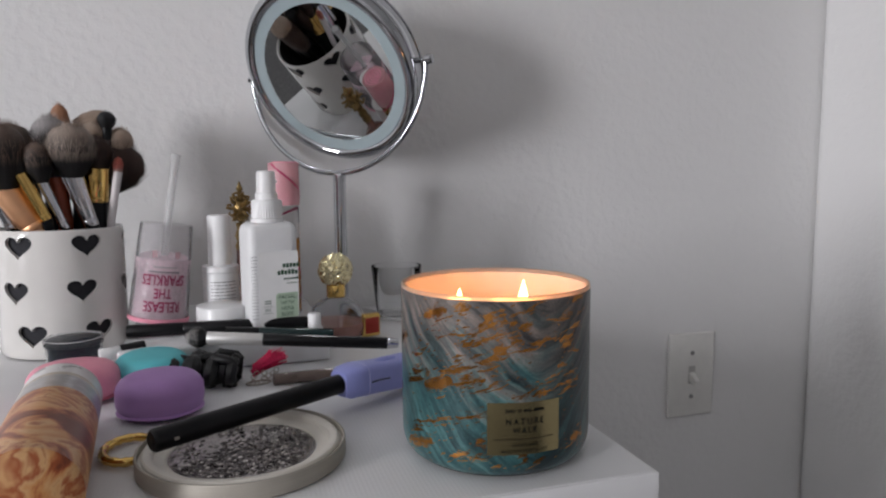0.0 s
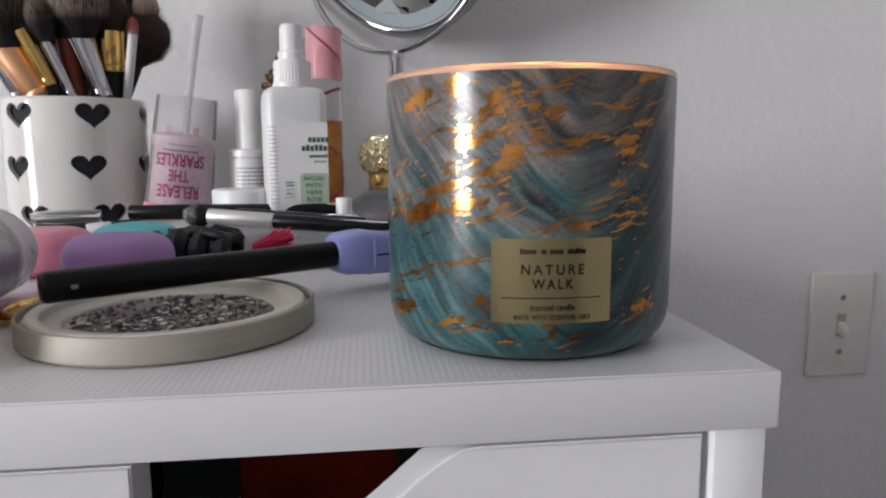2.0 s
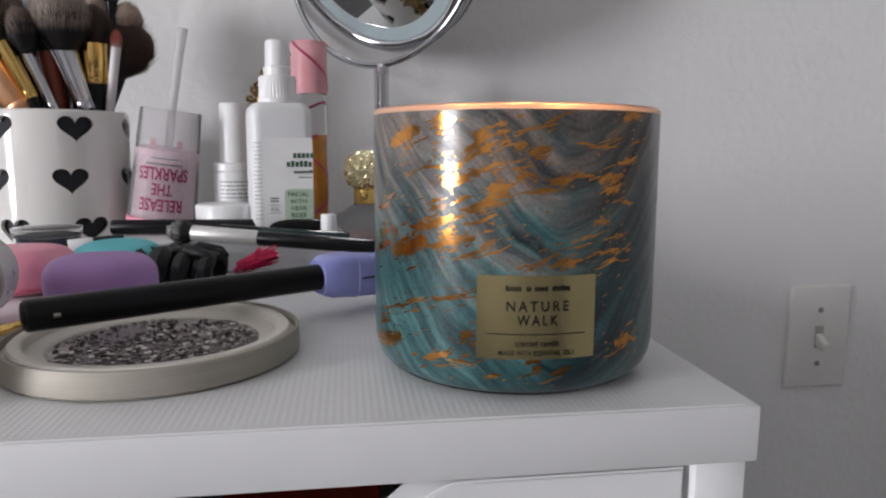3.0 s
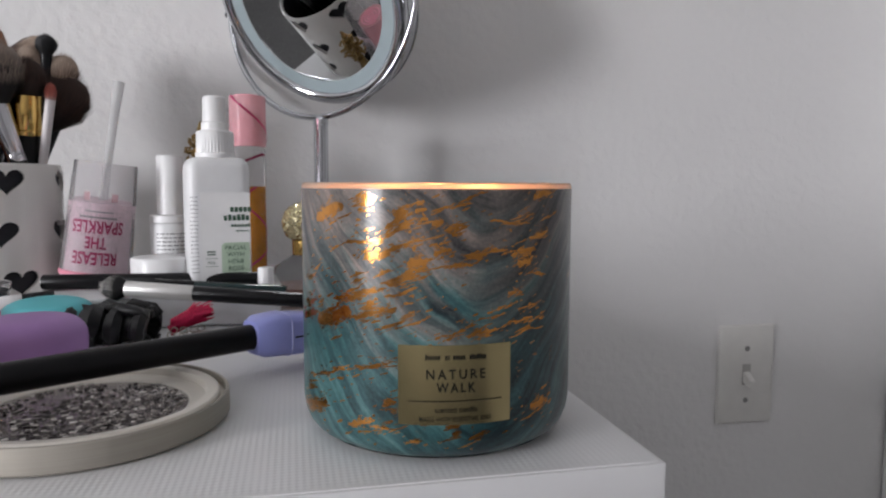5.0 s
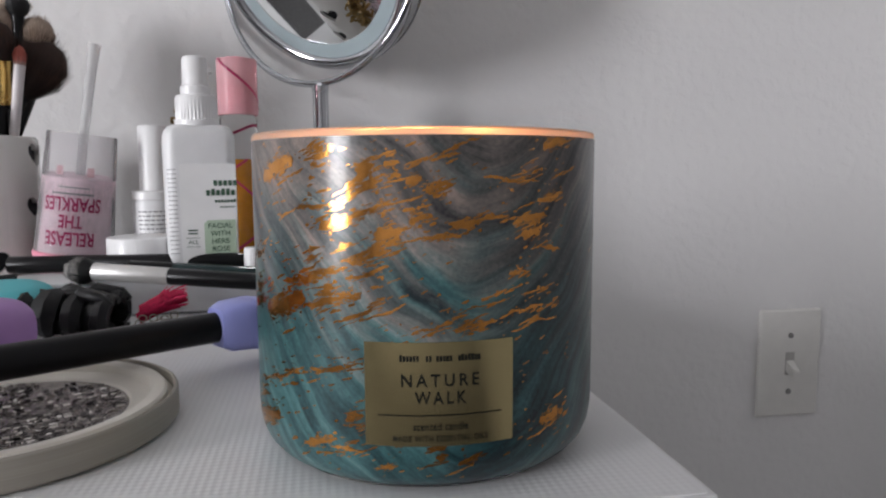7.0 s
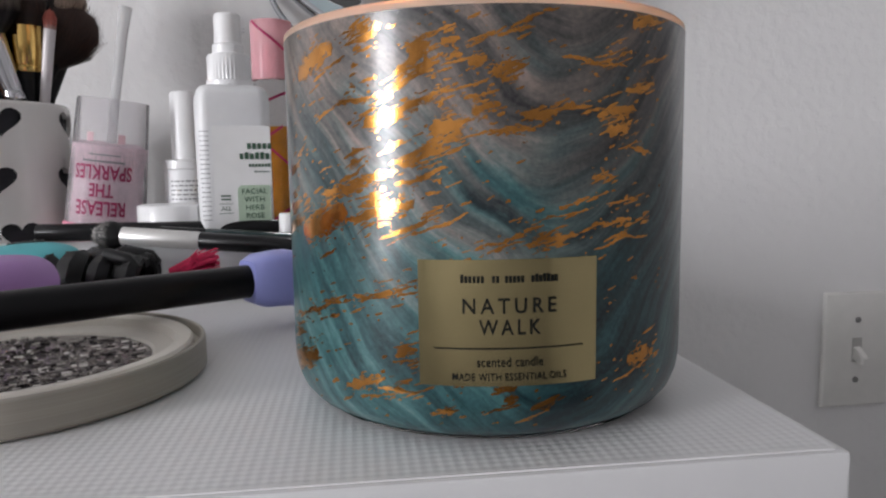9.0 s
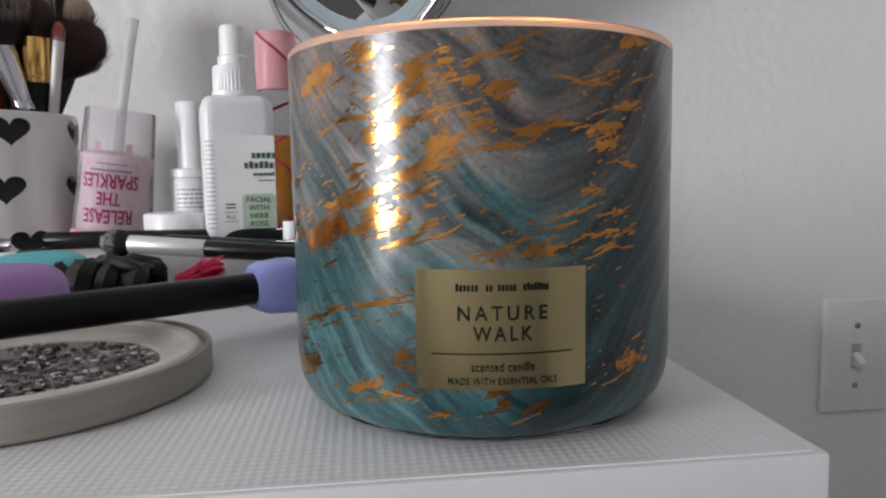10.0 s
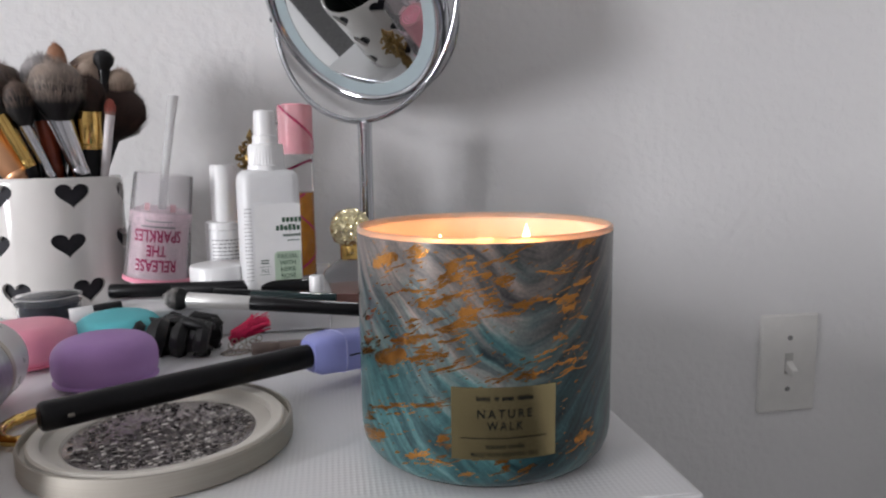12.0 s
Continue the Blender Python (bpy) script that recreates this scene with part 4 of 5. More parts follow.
def bristle_head(base, axis, length, r0, r1, count, seed, flat=1.0, dome=0.35, tip_r=0.00008):
    """A bundle of fine tapered strands with a domed end."""
    rng = random.Random(seed)
    axis = Vector(axis).normalized()
    u = axis.orthogonal().normalized()
    if abs(axis.z) > 0.2:
        u = (Vector((1, 0, 0)) - axis * axis.x).normalized()
    v = axis.cross(u)
    verts, faces, uvs, tone = [], [], [], []

    def strand(q, t, wide, reach):
        a0 = base + (u * math.cos(t) + v * math.sin(t) * flat) * (r0 * q)
        mid = base + axis * (reach * 0.55) + (u * math.cos(t) + v * math.sin(t) * flat) * (r0 + (r1 - r0) * 0.85) * q * 1.02
        end = base + axis * reach + (u * math.cos(t) + v * math.sin(t) * flat) * r1 * q * 0.96
        jit = Vector((rng.uniform(-1, 1), rng.uniform(-1, 1), rng.uniform(-1, 1))) * r1 * 0.17
        s = (u * -math.sin(t) + v * math.cos(t))
        k = len(verts)
        for p, w in ((a0, wide), (mid, wide), (end + jit, tip_r)):
            verts.extend((p - s * w, p + s * w))
        faces.extend(((k, k + 1, k + 3, k + 2), (k + 2, k + 3, k + 5, k + 4)))
        tone.extend([rng.random()] * 6)
        uvs.extend((0.0, 0.0, 0.55, 0.55, 1.0, 1.0))

    for i in range(int(count * 3.4)):
        q = rng.random() ** 0.38 if i % 2 else math.sqrt(rng.random())
        t = rng.uniform(0, 2 * math.pi)
        reach = length * (1 - dome * q * q) * rng.uniform(0.93, 1.03)
        strand(q, t, 0.00016 + 0.00010 * rng.random(), reach)
    # dense core so that the bundle does not show through
    n, rings = 20, 9
    start = len(verts)
    for j in range(rings + 1):
        s = j / rings
        if s < 0.6:
            rr, zz = r0 + (r1 - r0) * min(1, s / 0.55) * 0.90, length * (1 - dome) * s / 0.6
        else:
            e = (s - 0.6) / 0.4
            rr, zz = r1 * 0.88 * math.sqrt(max(0, 1 - e * e)), length * ((1 - dome) + dome * 0.93 * e)
        for k in range(n):
            t = 2 * math.pi * k / n
            verts.append(base + axis * zz + (u * math.cos(t) + v * math.sin(t) * flat) * max(rr, 1e-5))
            uvs.append(zz / length)
            tone.append(0.25)
    for j in range(rings):
        for k in range(n):
            a, b = start + j * n + k, start + j * n + (k + 1) % n
            faces.append((a, b, b + n, a + n))
    me = bpy.data.meshes.new("bristles")
    me.from_pydata([tuple(p) for p in verts], [], faces)
    lay = me.uv_layers.new(name="UVMap")
    for loop in me.loops:
        lay.data[loop.index].uv = (tone[loop.vertex_index], uvs[loop.vertex_index])
    for poly in me.polygons:
        poly.use_smooth = True
    return me


def makeup_brush(label, foot, low, high, tip, wide, head, hair, metal, handle, flat=1.0, count=420, seed=1, dome=0.4, group="brushes in the pot"):
    """foot to low: handle; low to high: ferrule; high to tip: bristles. wide: ferrule half-widths; head: bristle radius."""
    foot, low, high, tip = (Vector(p) + Vector((0, 0, T)) for p in (foot, low, high, tip))
    b = thing("makeup_brush", Matrix.Identity(4), label, "makeup brush", group)
    d = (high - low).normalized()
    part("handle", sweep([foot, foot + (low - foot) * 0.05, foot + (low - foot) * 0.5, low, low + d * 0.002], [wide[0] * 0.35, wide[0] * 0.55, wide[0] * 0.8, wide[0] * 0.93, wide[0] * 0.93], 16), handle, b)
    L = (high - low).length
    part("ferrule", sweep([low, low + d * 0.001, low + d * L * 0.12, low + d * L * 0.14, low + d * L * 0.17, low + d * L * 0.7, high, high + d * 0.0003], [wide[0] * 0.95, wide[0], wide[0] * 1.01, wide[0] * 0.96, wide[0] * 1.01, (wide[0] + wide[1]) / 2, wide[1], wide[1] * 0.9], 20), metal, b)
    me = bristle_head(high - d * 0.001, tip - high, (tip - high).length, wide[1] * 0.97, head, count, seed, flat, dome)
    me.materials.append(hair)
    ob = new("bristles", me)
    ob.parent = b
    return b


IN_POT = [
    ("rose copper kabuki brush with smoky brown bristles", (-0.335, 0.372, 0.012), (-0.3560, 0.352, 0.1070), (-0.3762, 0.350, 0.1410), (-0.377, 0.345, 0.196), (0.0105, 0.0118), 0.0200, H_SMOKE, M_COPPER, M_COPPER, 1.0, 700),
    ("slim gold ferrule brush with a dark head", (-0.330, 0.385, 0.012), (-0.3465, 0.345, 0.1150), (-0.3622, 0.342, 0.1525), (-0.370, 0.341, 0.176), (0.0046, 0.0056), 0.0085, H_BLACK, M_GOLD, M_BLACK, 0.6, 250),
    ("thin silver brush with a small brown-tipped head", (-0.325, 0.380, 0.012), (-0.3340, 0.350, 0.1070), (-0.3484, 0.347, 0.1460), (-0.353, 0.345, 0.180), (0.0034, 0.0044), 0.0120, H_SMOKE, M_SILVER_COOL, M_BLACK, 1.0, 420),
    ("dark red lacquered brush with black bristles", (-0.352, 0.395, 0.012), (-0.3370, 0.366, 0.1100), (-0.3420, 0.365, 0.1500), (-0.344, 0.364, 0.178), (0.0064, 0.0072), 0.0110, H_BLACK, M_RED_HANDLE, M_RED_HANDLE, 1.0, 250),
    ("wide silver ferrule powder brush with a fluffy grey head", (-0.310, 0.395, 0.012), (-0.3165, 0.362, 0.1080), (-0.3285, 0.359, 0.1510), (-0.327, 0.352, 0.196), (0.0064, 0.0092), 0.0205, H_GREY, M_SILVER_COOL, M_BLACK, 1.0, 900),
    ("gold ferrule flat foundation brush with brown bristles", (-0.322, 0.385, 0.012), (-0.3130, 0.374, 0.1285), (-0.3112, 0.371, 0.1575), (-0.310, 0.369, 0.186), (0.0092, 0.0100), 0.0135, H_BROWN, M_GOLD, M_BLACK, 0.5, 500),
    ("white handled brush with a small coral tip", (-0.318, 0.370, 0.012), (-0.3030, 0.371, 0.1080), (-0.2940, 0.365, 0.1540), (-0.2928, 0.364, 0.1675), (0.0032, 0.0036), 0.0042, H_CORAL, M_WHITEHANDLE, M_WHITEHANDLE, 0.8, 160),
    ("large dark brown fan-shaped powder brush", (-0.350, 0.365, 0.012), (-0.3190, 0.397, 0.1190), (-0.3130, 0.401, 0.1380), (-0.292, 0.408, 0.183), (0.0090, 0.0110), 0.0285, H_BROWN, M_BLACK, M_BLACK, 0.45, 900),
    ("duo-fibre brush with a white-tipped head", (-0.345, 0.360, 0.012), (-0.3486, 0.386, 0.1250), (-0.3500, 0.389, 0.1580), (-0.3495, 0.391, 0.205), (0.0075, 0.0090), 0.0175, H_DUOGREY, M_BLACK, M_BLACK, 1.0, 700),
    ("angled brush with orange-tan bristles", (-0.355, 0.370, 0.012), (-0.3463, 0.408, 0.1420), (-0.3455, 0.411, 0.1780), (-0.3465, 0.414, 0.2170), (0.0050, 0.0060), 0.0088, H_TAN, M_GOLD, M_WHITEHANDLE, 0.6, 360),
    ("small rounded black blending brush", (-0.340, 0.375, 0.012), (-0.3060, 0.398, 0.1580), (-0.3062, 0.400, 0.1930), (-0.3058, 0.401, 0.2090), (0.0036, 0.0044), 0.0082, H_BLACK, M_BLACK, M_BLACK, 1.0, 300),
    ("beige tapered blending brush", (-0.345, 0.385, 0.012), (-0.3200, 0.397, 0.1450), (-0.3190, 0.400, 0.1720), (-0.3175, 0.402, 0.2010), (0.0045, 0.0055), 0.0105, H_BEIGE, M_SILVER_COOL, M_BLACK, 1.0, 380),
    ("beige rounded blush brush", (-0.350, 0.390, 0.012), (-0.3030, 0.405, 0.1400), (-0.2990, 0.407, 0.1660), (-0.2955, 0.409, 0.1960), (0.0050, 0.0060), 0.0125, H_BEIGE, M_SILVER_COOL, M_BLACK, 1.0, 420),
    ("long tan brush lying across the others", (-0.360, 0.395, 0.012), (-0.3400, 0.414, 0.1700), (-0.3350, 0.417, 0.1960), (-0.3040, 0.420, 0.2060), (0.0050, 0.0060), 0.0105, H_BEIGE, M_GOLD, M_BLACK, 0.7, 380),
    ("large black powder brush with smoky tips", (-0.330, 0.395, 0.012), (-0.3650, 0.385, 0.1190), (-0.3700, 0.385, 0.1420), (-0.3800, 0.382, 0.1980), (0.0090, 0.0110), 0.0190, H_SMOKE, M_BLACK, M_BLACK, 1.0, 700),
    ("bright silver ferrule brush with black bristles", (-0.330, 0.400, 0.012), (-0.3740, 0.360, 0.1070), (-0.3890, 0.356, 0.1400), (-0.397, 0.354, 0.172), (0.0055, 0.0066), 0.0120, H_BLACK, M_SILVER_COOL, M_BLACK, 1.0, 300),
    ("black brush with a black rounded head", (-0.355, 0.380, 0.012), (-0.3300, 0.392, 0.1120), (-0.3260, 0.394, 0.1400), (-0.3230, 0.395, 0.1760), (0.0070, 0.0085), 0.0150, H_BLACK, M_BLACK, M_BLACK, 1.0, 320),
    ("short black brush half hidden among the others", (-0.325, 0.370, 0.012), (-0.3430, 0.385, 0.1120), (-0.3445, 0.384, 0.1380), (-0.3460, 0.382, 0.1720), (0.0070, 0.0080), 0.0135, H_BLACK, M_BLACK, M_BLACK, 1.0, 300),
    ("black angled brush with brown-black bristles", (-0.360, 0.385, 0.012), (-0.3180, 0.380, 0.1120), (-0.3150, 0.380, 0.1380), (-0.3120, 0.379, 0.1700), (0.0060, 0.0070), 0.0120, H_BROWN, M_BLACK, M_BLACK, 0.8, 300),
]
for i, row in enumerate(IN_POT):
    makeup_brush(*row, seed=10 + i)


# ---------------------------------------------------------------- tray and bottles
TRAY = 0.0205


def flat_tray():
    t = thing("flat_tray", pose(0, 0, T), "low pale grey tray under the bottles", "tray")
    part("tray_board", box(-0.2880, -0.1300, 0.262, 0.440, 0.0006, TRAY, 0.0025, 3), M_ACRYLIC, t)


flat_tray()


def sparkle_tumbler():
    b = thing("glitter_bottle", pose(-0.2680, 0.3640, T + TRAY + 0.0032, 0, 7.4, 0), "upturned clear bottle of pink glitter with printed words", "bottle")
    h = 0.0850
    part("clear_shell", lathe([(0.0236, 0.0), (0.0252, 0.0010), (0.0252, 0.003), (0.0218, h - 0.001), (0.0214, h), (0.0204, h), (0.0200, h - 0.001), (0.0232, 0.004), (0.0225, 0.002)], 64, close=True), M_MISTY, b, "cloudy clear plastic shell")
    part("powder", lathe([(0, 0.0015), (0.0220, 0.0016), (0.0231, 0.004), (0.0212, 0.055), (0.0190, 0.0560), (0, 0.0565)], 48), M_PINKPOWDER, b, "pale pink glitter")
    part("base_ring", lathe([(0.0236, 0.0003), (0.0256, 0.0004), (0.0258, 0.0030), (0.0250, 0.0042)], 48), M_ROSE, b, "pink ring at the foot")
    turn = math.atan2(-0.2027 + 0.263, 0.291 + 0.364) + radians(3)
    for words, z, size in (("RELEASE", 0.0155, 0.0128), ("THE", 0.0270, 0.0120), ("SPARKLES", 0.0385, 0.0128)):
        r = 0.0255 - 0.0034 * z / h
        part("lettering", wrap(narrow(text_mesh(words, size, 1.0, thin=0.00025), 0.66), r, turn, z, flip=True), M_PINKINK, b, "upside-down pink printed word", smooth=False)
    part("lettering", wrap(bars([(-0.013, 0.013, 0, 0.0012), (-0.009, 0.010, 0.0042, 0.0008)]), 0.0234, turn, 0.0450), M_GREYINK, b, "small grey print", smooth=False)
    for x in (-0.009, 0.010):
        part("print_mark", wrap(bars([(x - 0.0022, x + 0.0022, 0, 0.0060)]), 0.0226, turn, 0.0600), M_PINKCAP, b, "pink printed mark", smooth=False)
    st = [(0.0005, -0.002, 0.030), (0.0010, -0.001, 0.086), (0.0019, 0.001, 0.128), (0.0025, 0.002, 0.1465)]
    part("wand", sweep(st, [0.0030, 0.0030, 0.0034, 0.0042], 14), M_STICK, b, "translucent plastic stick")


sparkle_tumbler()


def lotion_bottle():
    b = thing("pump_bottle", pose(-0.2135, 0.3720, T + TRAY), "small white bottle with a tall narrow cap", "bottle")
    part("body", lathe([(0, 0), (0.0150, 0.0), (0.0160, 0.001), (0.0160, 0.0400), (0.0152, 0.0420), (0.0120, 0.0425)], 48), M_FROSTBOTTLE, b)
    part("collar", lathe([(0.0122, 0.0420), (0.0160, 0.0424), (0.0160, 0.0475), (0.0150, 0.0482), (0.0108, 0.0485)], 48), M_WHITEP, b)
    part("cap", lathe([(0.0104, 0.0483), (0.0103, 0.072), (0.0101, 0.0925), (0.0092, 0.0938), (0, 0.0940)], 48), M_WHITEP, b)
    rows = []
    for k in range(9):
        rows += broken_bars(-0.012, 0.012, 0.010 + 0.0030 * k, 0.0009, k, 0.003)
    part("label", wrap(bars(rows), 0.01612, radians(8)), M_GREYINK, b, "tiny grey print", smooth=False)


lotion_bottle()


def cream_jar():
    j = thing("cream_jar", pose(-0.2125, 0.3230, T + TRAY), "small tinted jar with a white screw lid", "jar")
    part("glass_base", lathe([(0, 0), (0.0185, 0), (0.0196, 0.001), (0.0196, 0.0060), (0.017, 0.0066)], 48), M_TEALGLASS, j)
    bm = lathe([(0.0210, 0.0064), (0.0216, 0.0070), (0.0216, 0.0188), (0.0208, 0.0200), (0.0192, 0.0204), (0, 0.0206)], 90)
    part("lid", bm, M_WHITEP, j, "white plastic lid")


cream_jar()


def rounded_slab(w, d, h, r, taper=0.0, n=6):
    """Upright bottle body with rounded corners and shoulders, base at z = 0."""
    bm = bmesh.new()
    levels = [(0.0, 0.90), (0.0015, 0.98), (0.003, 1.0), (h - 0.010, 1.0), (h - 0.006, 0.985), (h - 0.003, 0.93), (h - 0.001, 0.84), (h, 0.70)]
    rings = []
    for z, s in levels:
        ring = []
        for cx, cy, a in ((1, 1, 0), (-1, 1, 90), (-1, -1, 180), (1, -1, 270)):
            for k in range(n + 1):
                t = radians(a + 90 * k / n)
                ring.append(bm.verts.new((s * (cx * (w - r) + r * math.cos(t)), s * (cy * (d - r) + r * math.sin(t)), z)))
        rings.append(ring)
    m = len(rings[0])
    for p, q in zip(rings, rings[1:]):
        for k in range(m):
            bm.faces.new((p[k], p[(k + 1) % m], q[(k + 1) % m], q[k]))
    bm.faces.new(rings[0][::-1])
    bm.faces.new(rings[-1])
    bmesh.ops.recalc_face_normals(bm, faces=bm.faces)
    return bm


def spray_bottle():
    b = thing("spray_bottle", pose(-0.1735, 0.3130, T + TRAY, 0, 0, 14), "milky spray bottle with a white pump and printed labels", "spray bottle")
    w, d, h = 0.0212, 0.0170, 0.0905
    part("body", rounded_slab(w, d, h, 0.0070), M_FROSTBOTTLE, b)
    part("neck", lathe([(0.0125, h - 0.001), (0.0135, h), (0.0135, h + 0.003), (0.0110, h + 0.004)], 32), M_WHITEP, b)
    col = lathe([(0.0112, h + 0.0028), (0.0128, h + 0.0034), (0.0128, h + 0.0170), (0.0118, h + 0.0184), (0.0092, h + 0.0190)], 72)
    for v in col.verts:
        if 0.0125 < Vector((v.co.x, v.co.y)).length and round(math.atan2(v.co.y, v.co.x) / (2 * math.pi) * 72) % 2:
            v.co.x, v.co.y = v.co.x * 0.955, v.co.y * 0.955
    part("collar", col, M_WHITEP, b, "ribbed white collar")
    part("pump_head", lathe([(0.0092, h + 0.0188), (0.0092, h + 0.0240), (0.0080, h + 0.0250), (0.0077, h + 0.0400), (0.0072, h + 0.0420), (0.0060, h + 0.0428), (0, h + 0.0430)], 36), M_WHITEP, b)
    nz = lathe([(0, 0), (0.0014, 0), (0.0016, 0.0012), (0.0016, 0.0030)], 14)
    part("nozzle", nz, M_WHITEP, b, at=pose(0.0072, 0.0030, h + 0.034, 0, 90))
    y = -d - 0.0003
    lab = extrude_outline([(-0.0120, 0.0030), (0.0190, 0.0030), (0.0200, 0.0040), (0.0200, 0.0655), (0.0190, 0.0665), (-0.0120, 0.0665), (-0.0130, 0.0655), (-0.0130, 0.0040)], 0.0002)
    lab.transform(Matrix.Translation((0, y, 0)))
    label = part("front_label", lab, M_WHITEPAPER, b, "white paper label", smooth=False)

    def ink(bm, material, text):
        bm.transform(Matrix.Translation((0, y - 0.0003, 0)))
        return part("lettering", bm, material, label, text, smooth=False)

    ink(bars(letter_bars(0.0065, 0.0195, 0.0545, 0.0033, 3, 0.0021) + letter_bars(0.0020, 0.0195, 0.0485, 0.0033, 4, 0.0021) + letter_bars(0.0070, 0.0195, 0.0432, 0.0018, 5, 0.0013) + broken_bars(0.0100, 0.0190, 0.0395, 0.0008, 6, 0.0016)), M_GREENINK, "dark green printed marks")
    green = extrude_outline([(0.001, 0.0100), (0.0185, 0.0090), (0.0190, 0.0095), (0.0190, 0.0310), (0.0185, 0.0315), (0.002, 0.0315), (0.0, 0.0295), (0.0, 0.0110)], 0.0001)
    green.transform(Matrix.Translation((0, -0.0001, 0)))
    ink(green, M_GREENLABEL, "green rounded panel")
    for k, wd in enumerate(("FACIAL", "WITH", "HERB", "ROSE")):
        g = text_mesh(wd, 0.0046, 1.0)
        g.transform(Matrix.Translation((0.0095, -0.0004, 0.0278 - 0.0048 * k)))
        ink(g, M_GREENINK, "dark green printed word")
    g = text_mesh("ALL", 0.0036)
    g.transform(Matrix.Translation((-0.0068, 0, 0.0180)))
    ink(g, M_GREENINK, "dark green printed word")
    ink(bars([(-0.0108, -0.0028, 0.0208, 0.0003), (-0.0108, -0.0028, 0.0153, 0.0003), (-0.0096, -0.0040, 0.0235, 0.0009), (-0.0096, -0.0040, 0.0255, 0.0009)]), M_GREENINK, "small dark green marks")
    side = bmesh.new()
    rows = []
    for k in range(20):
        rows += broken_bars(-0.0200, -0.0150, 0.0630 - 0.0027 * k, 0.0005, 40 + k, 0.0009)
    ink(bars(rows, side), M_GREYINK, "tiny grey print")


spray_bottle()


def roll_on_bottle():
    b = thing("perfume_bottle", pose(-0.1545, 0.3730, T + TRAY), "tall amber perfume bottle with a pink cap and cord", "perfume bottle")
    part("glass_tube", lathe([(0, 0), (0.0120, 0), (0.0130, 0.001), (0.0130, 0.098), (0.0115, 0.1015), (0.0100, 0.1020)], 40), M_CLEARP, b, "clear glass tube")
    part("perfume", lathe([(0, 0.002), (0.0110, 0.002), (0.0112, 0.070), (0, 0.0702)], 40), M_AMBER, b, "amber perfume")
    part("glass_shoulder", lathe([(0.0131, 0.0700), (0.0132, 0.0985), (0.0118, 0.1012)], 40), M_THIN, b, "clear empty top of the tube")
    cap = part("cap", lathe([(0.0100, 0.1015), (0.0139, 0.1016), (0.0141, 0.1024), (0.0141, 0.1400), (0.0139, 0.1408), (0, 0.1410)], 48), M_PINKCAP, b, "pink translucent cap")
    part("cap_core", lathe([(0, 0.1040), (0.0085, 0.1045), (0.0090, 0.1180), (0.0060, 0.1260), (0, 0.1275)], 32), M_ROSE, cap, "deeper pink core")
    rose = [((0.0115 - 0.0108 * k / 59) * math.cos(0.36 * k), (0.0115 - 0.0108 * k / 59) * math.sin(0.36 * k), 0.1412) for k in range(60)]
    part("rose_swirl", sweep(rose, 0.0007, 6), M_ROSE, cap, "rolled rose relief")
    # two ribbons crossing round the bottle, flat bands 2 mm wide
    for phase, hand, low in ((3.75, 1, 0.012), (5.2, -1, 0.006)):
        bm, rows = bmesh.new(), []
        top = 0.1405 if hand > 0 else 0.070
        for k in range(81):
            q = k / 80
            a = phase + hand * 2 * math.pi * (1.7 if hand > 0 else 1.1) * q
            z = top - (top - low) * q
            rr = 0.0147 if z > 0.1 else 0.0137
            rows.append([bm.verts.new((rr * math.cos(a), rr * math.sin(a), z + h)) for h in (-0.0010, 0.0010)])
        for p, q in zip(rows, rows[1:]):
            bm.faces.new((p[0], q[0], q[1], p[1]))
        bmesh.ops.solidify(bm, geom=bm.faces[:], thickness=0.0003)
        part("ribbon", bm, M_MAGENTA, b, "magenta ribbon wound round the bottle")


roll_on_bottle()


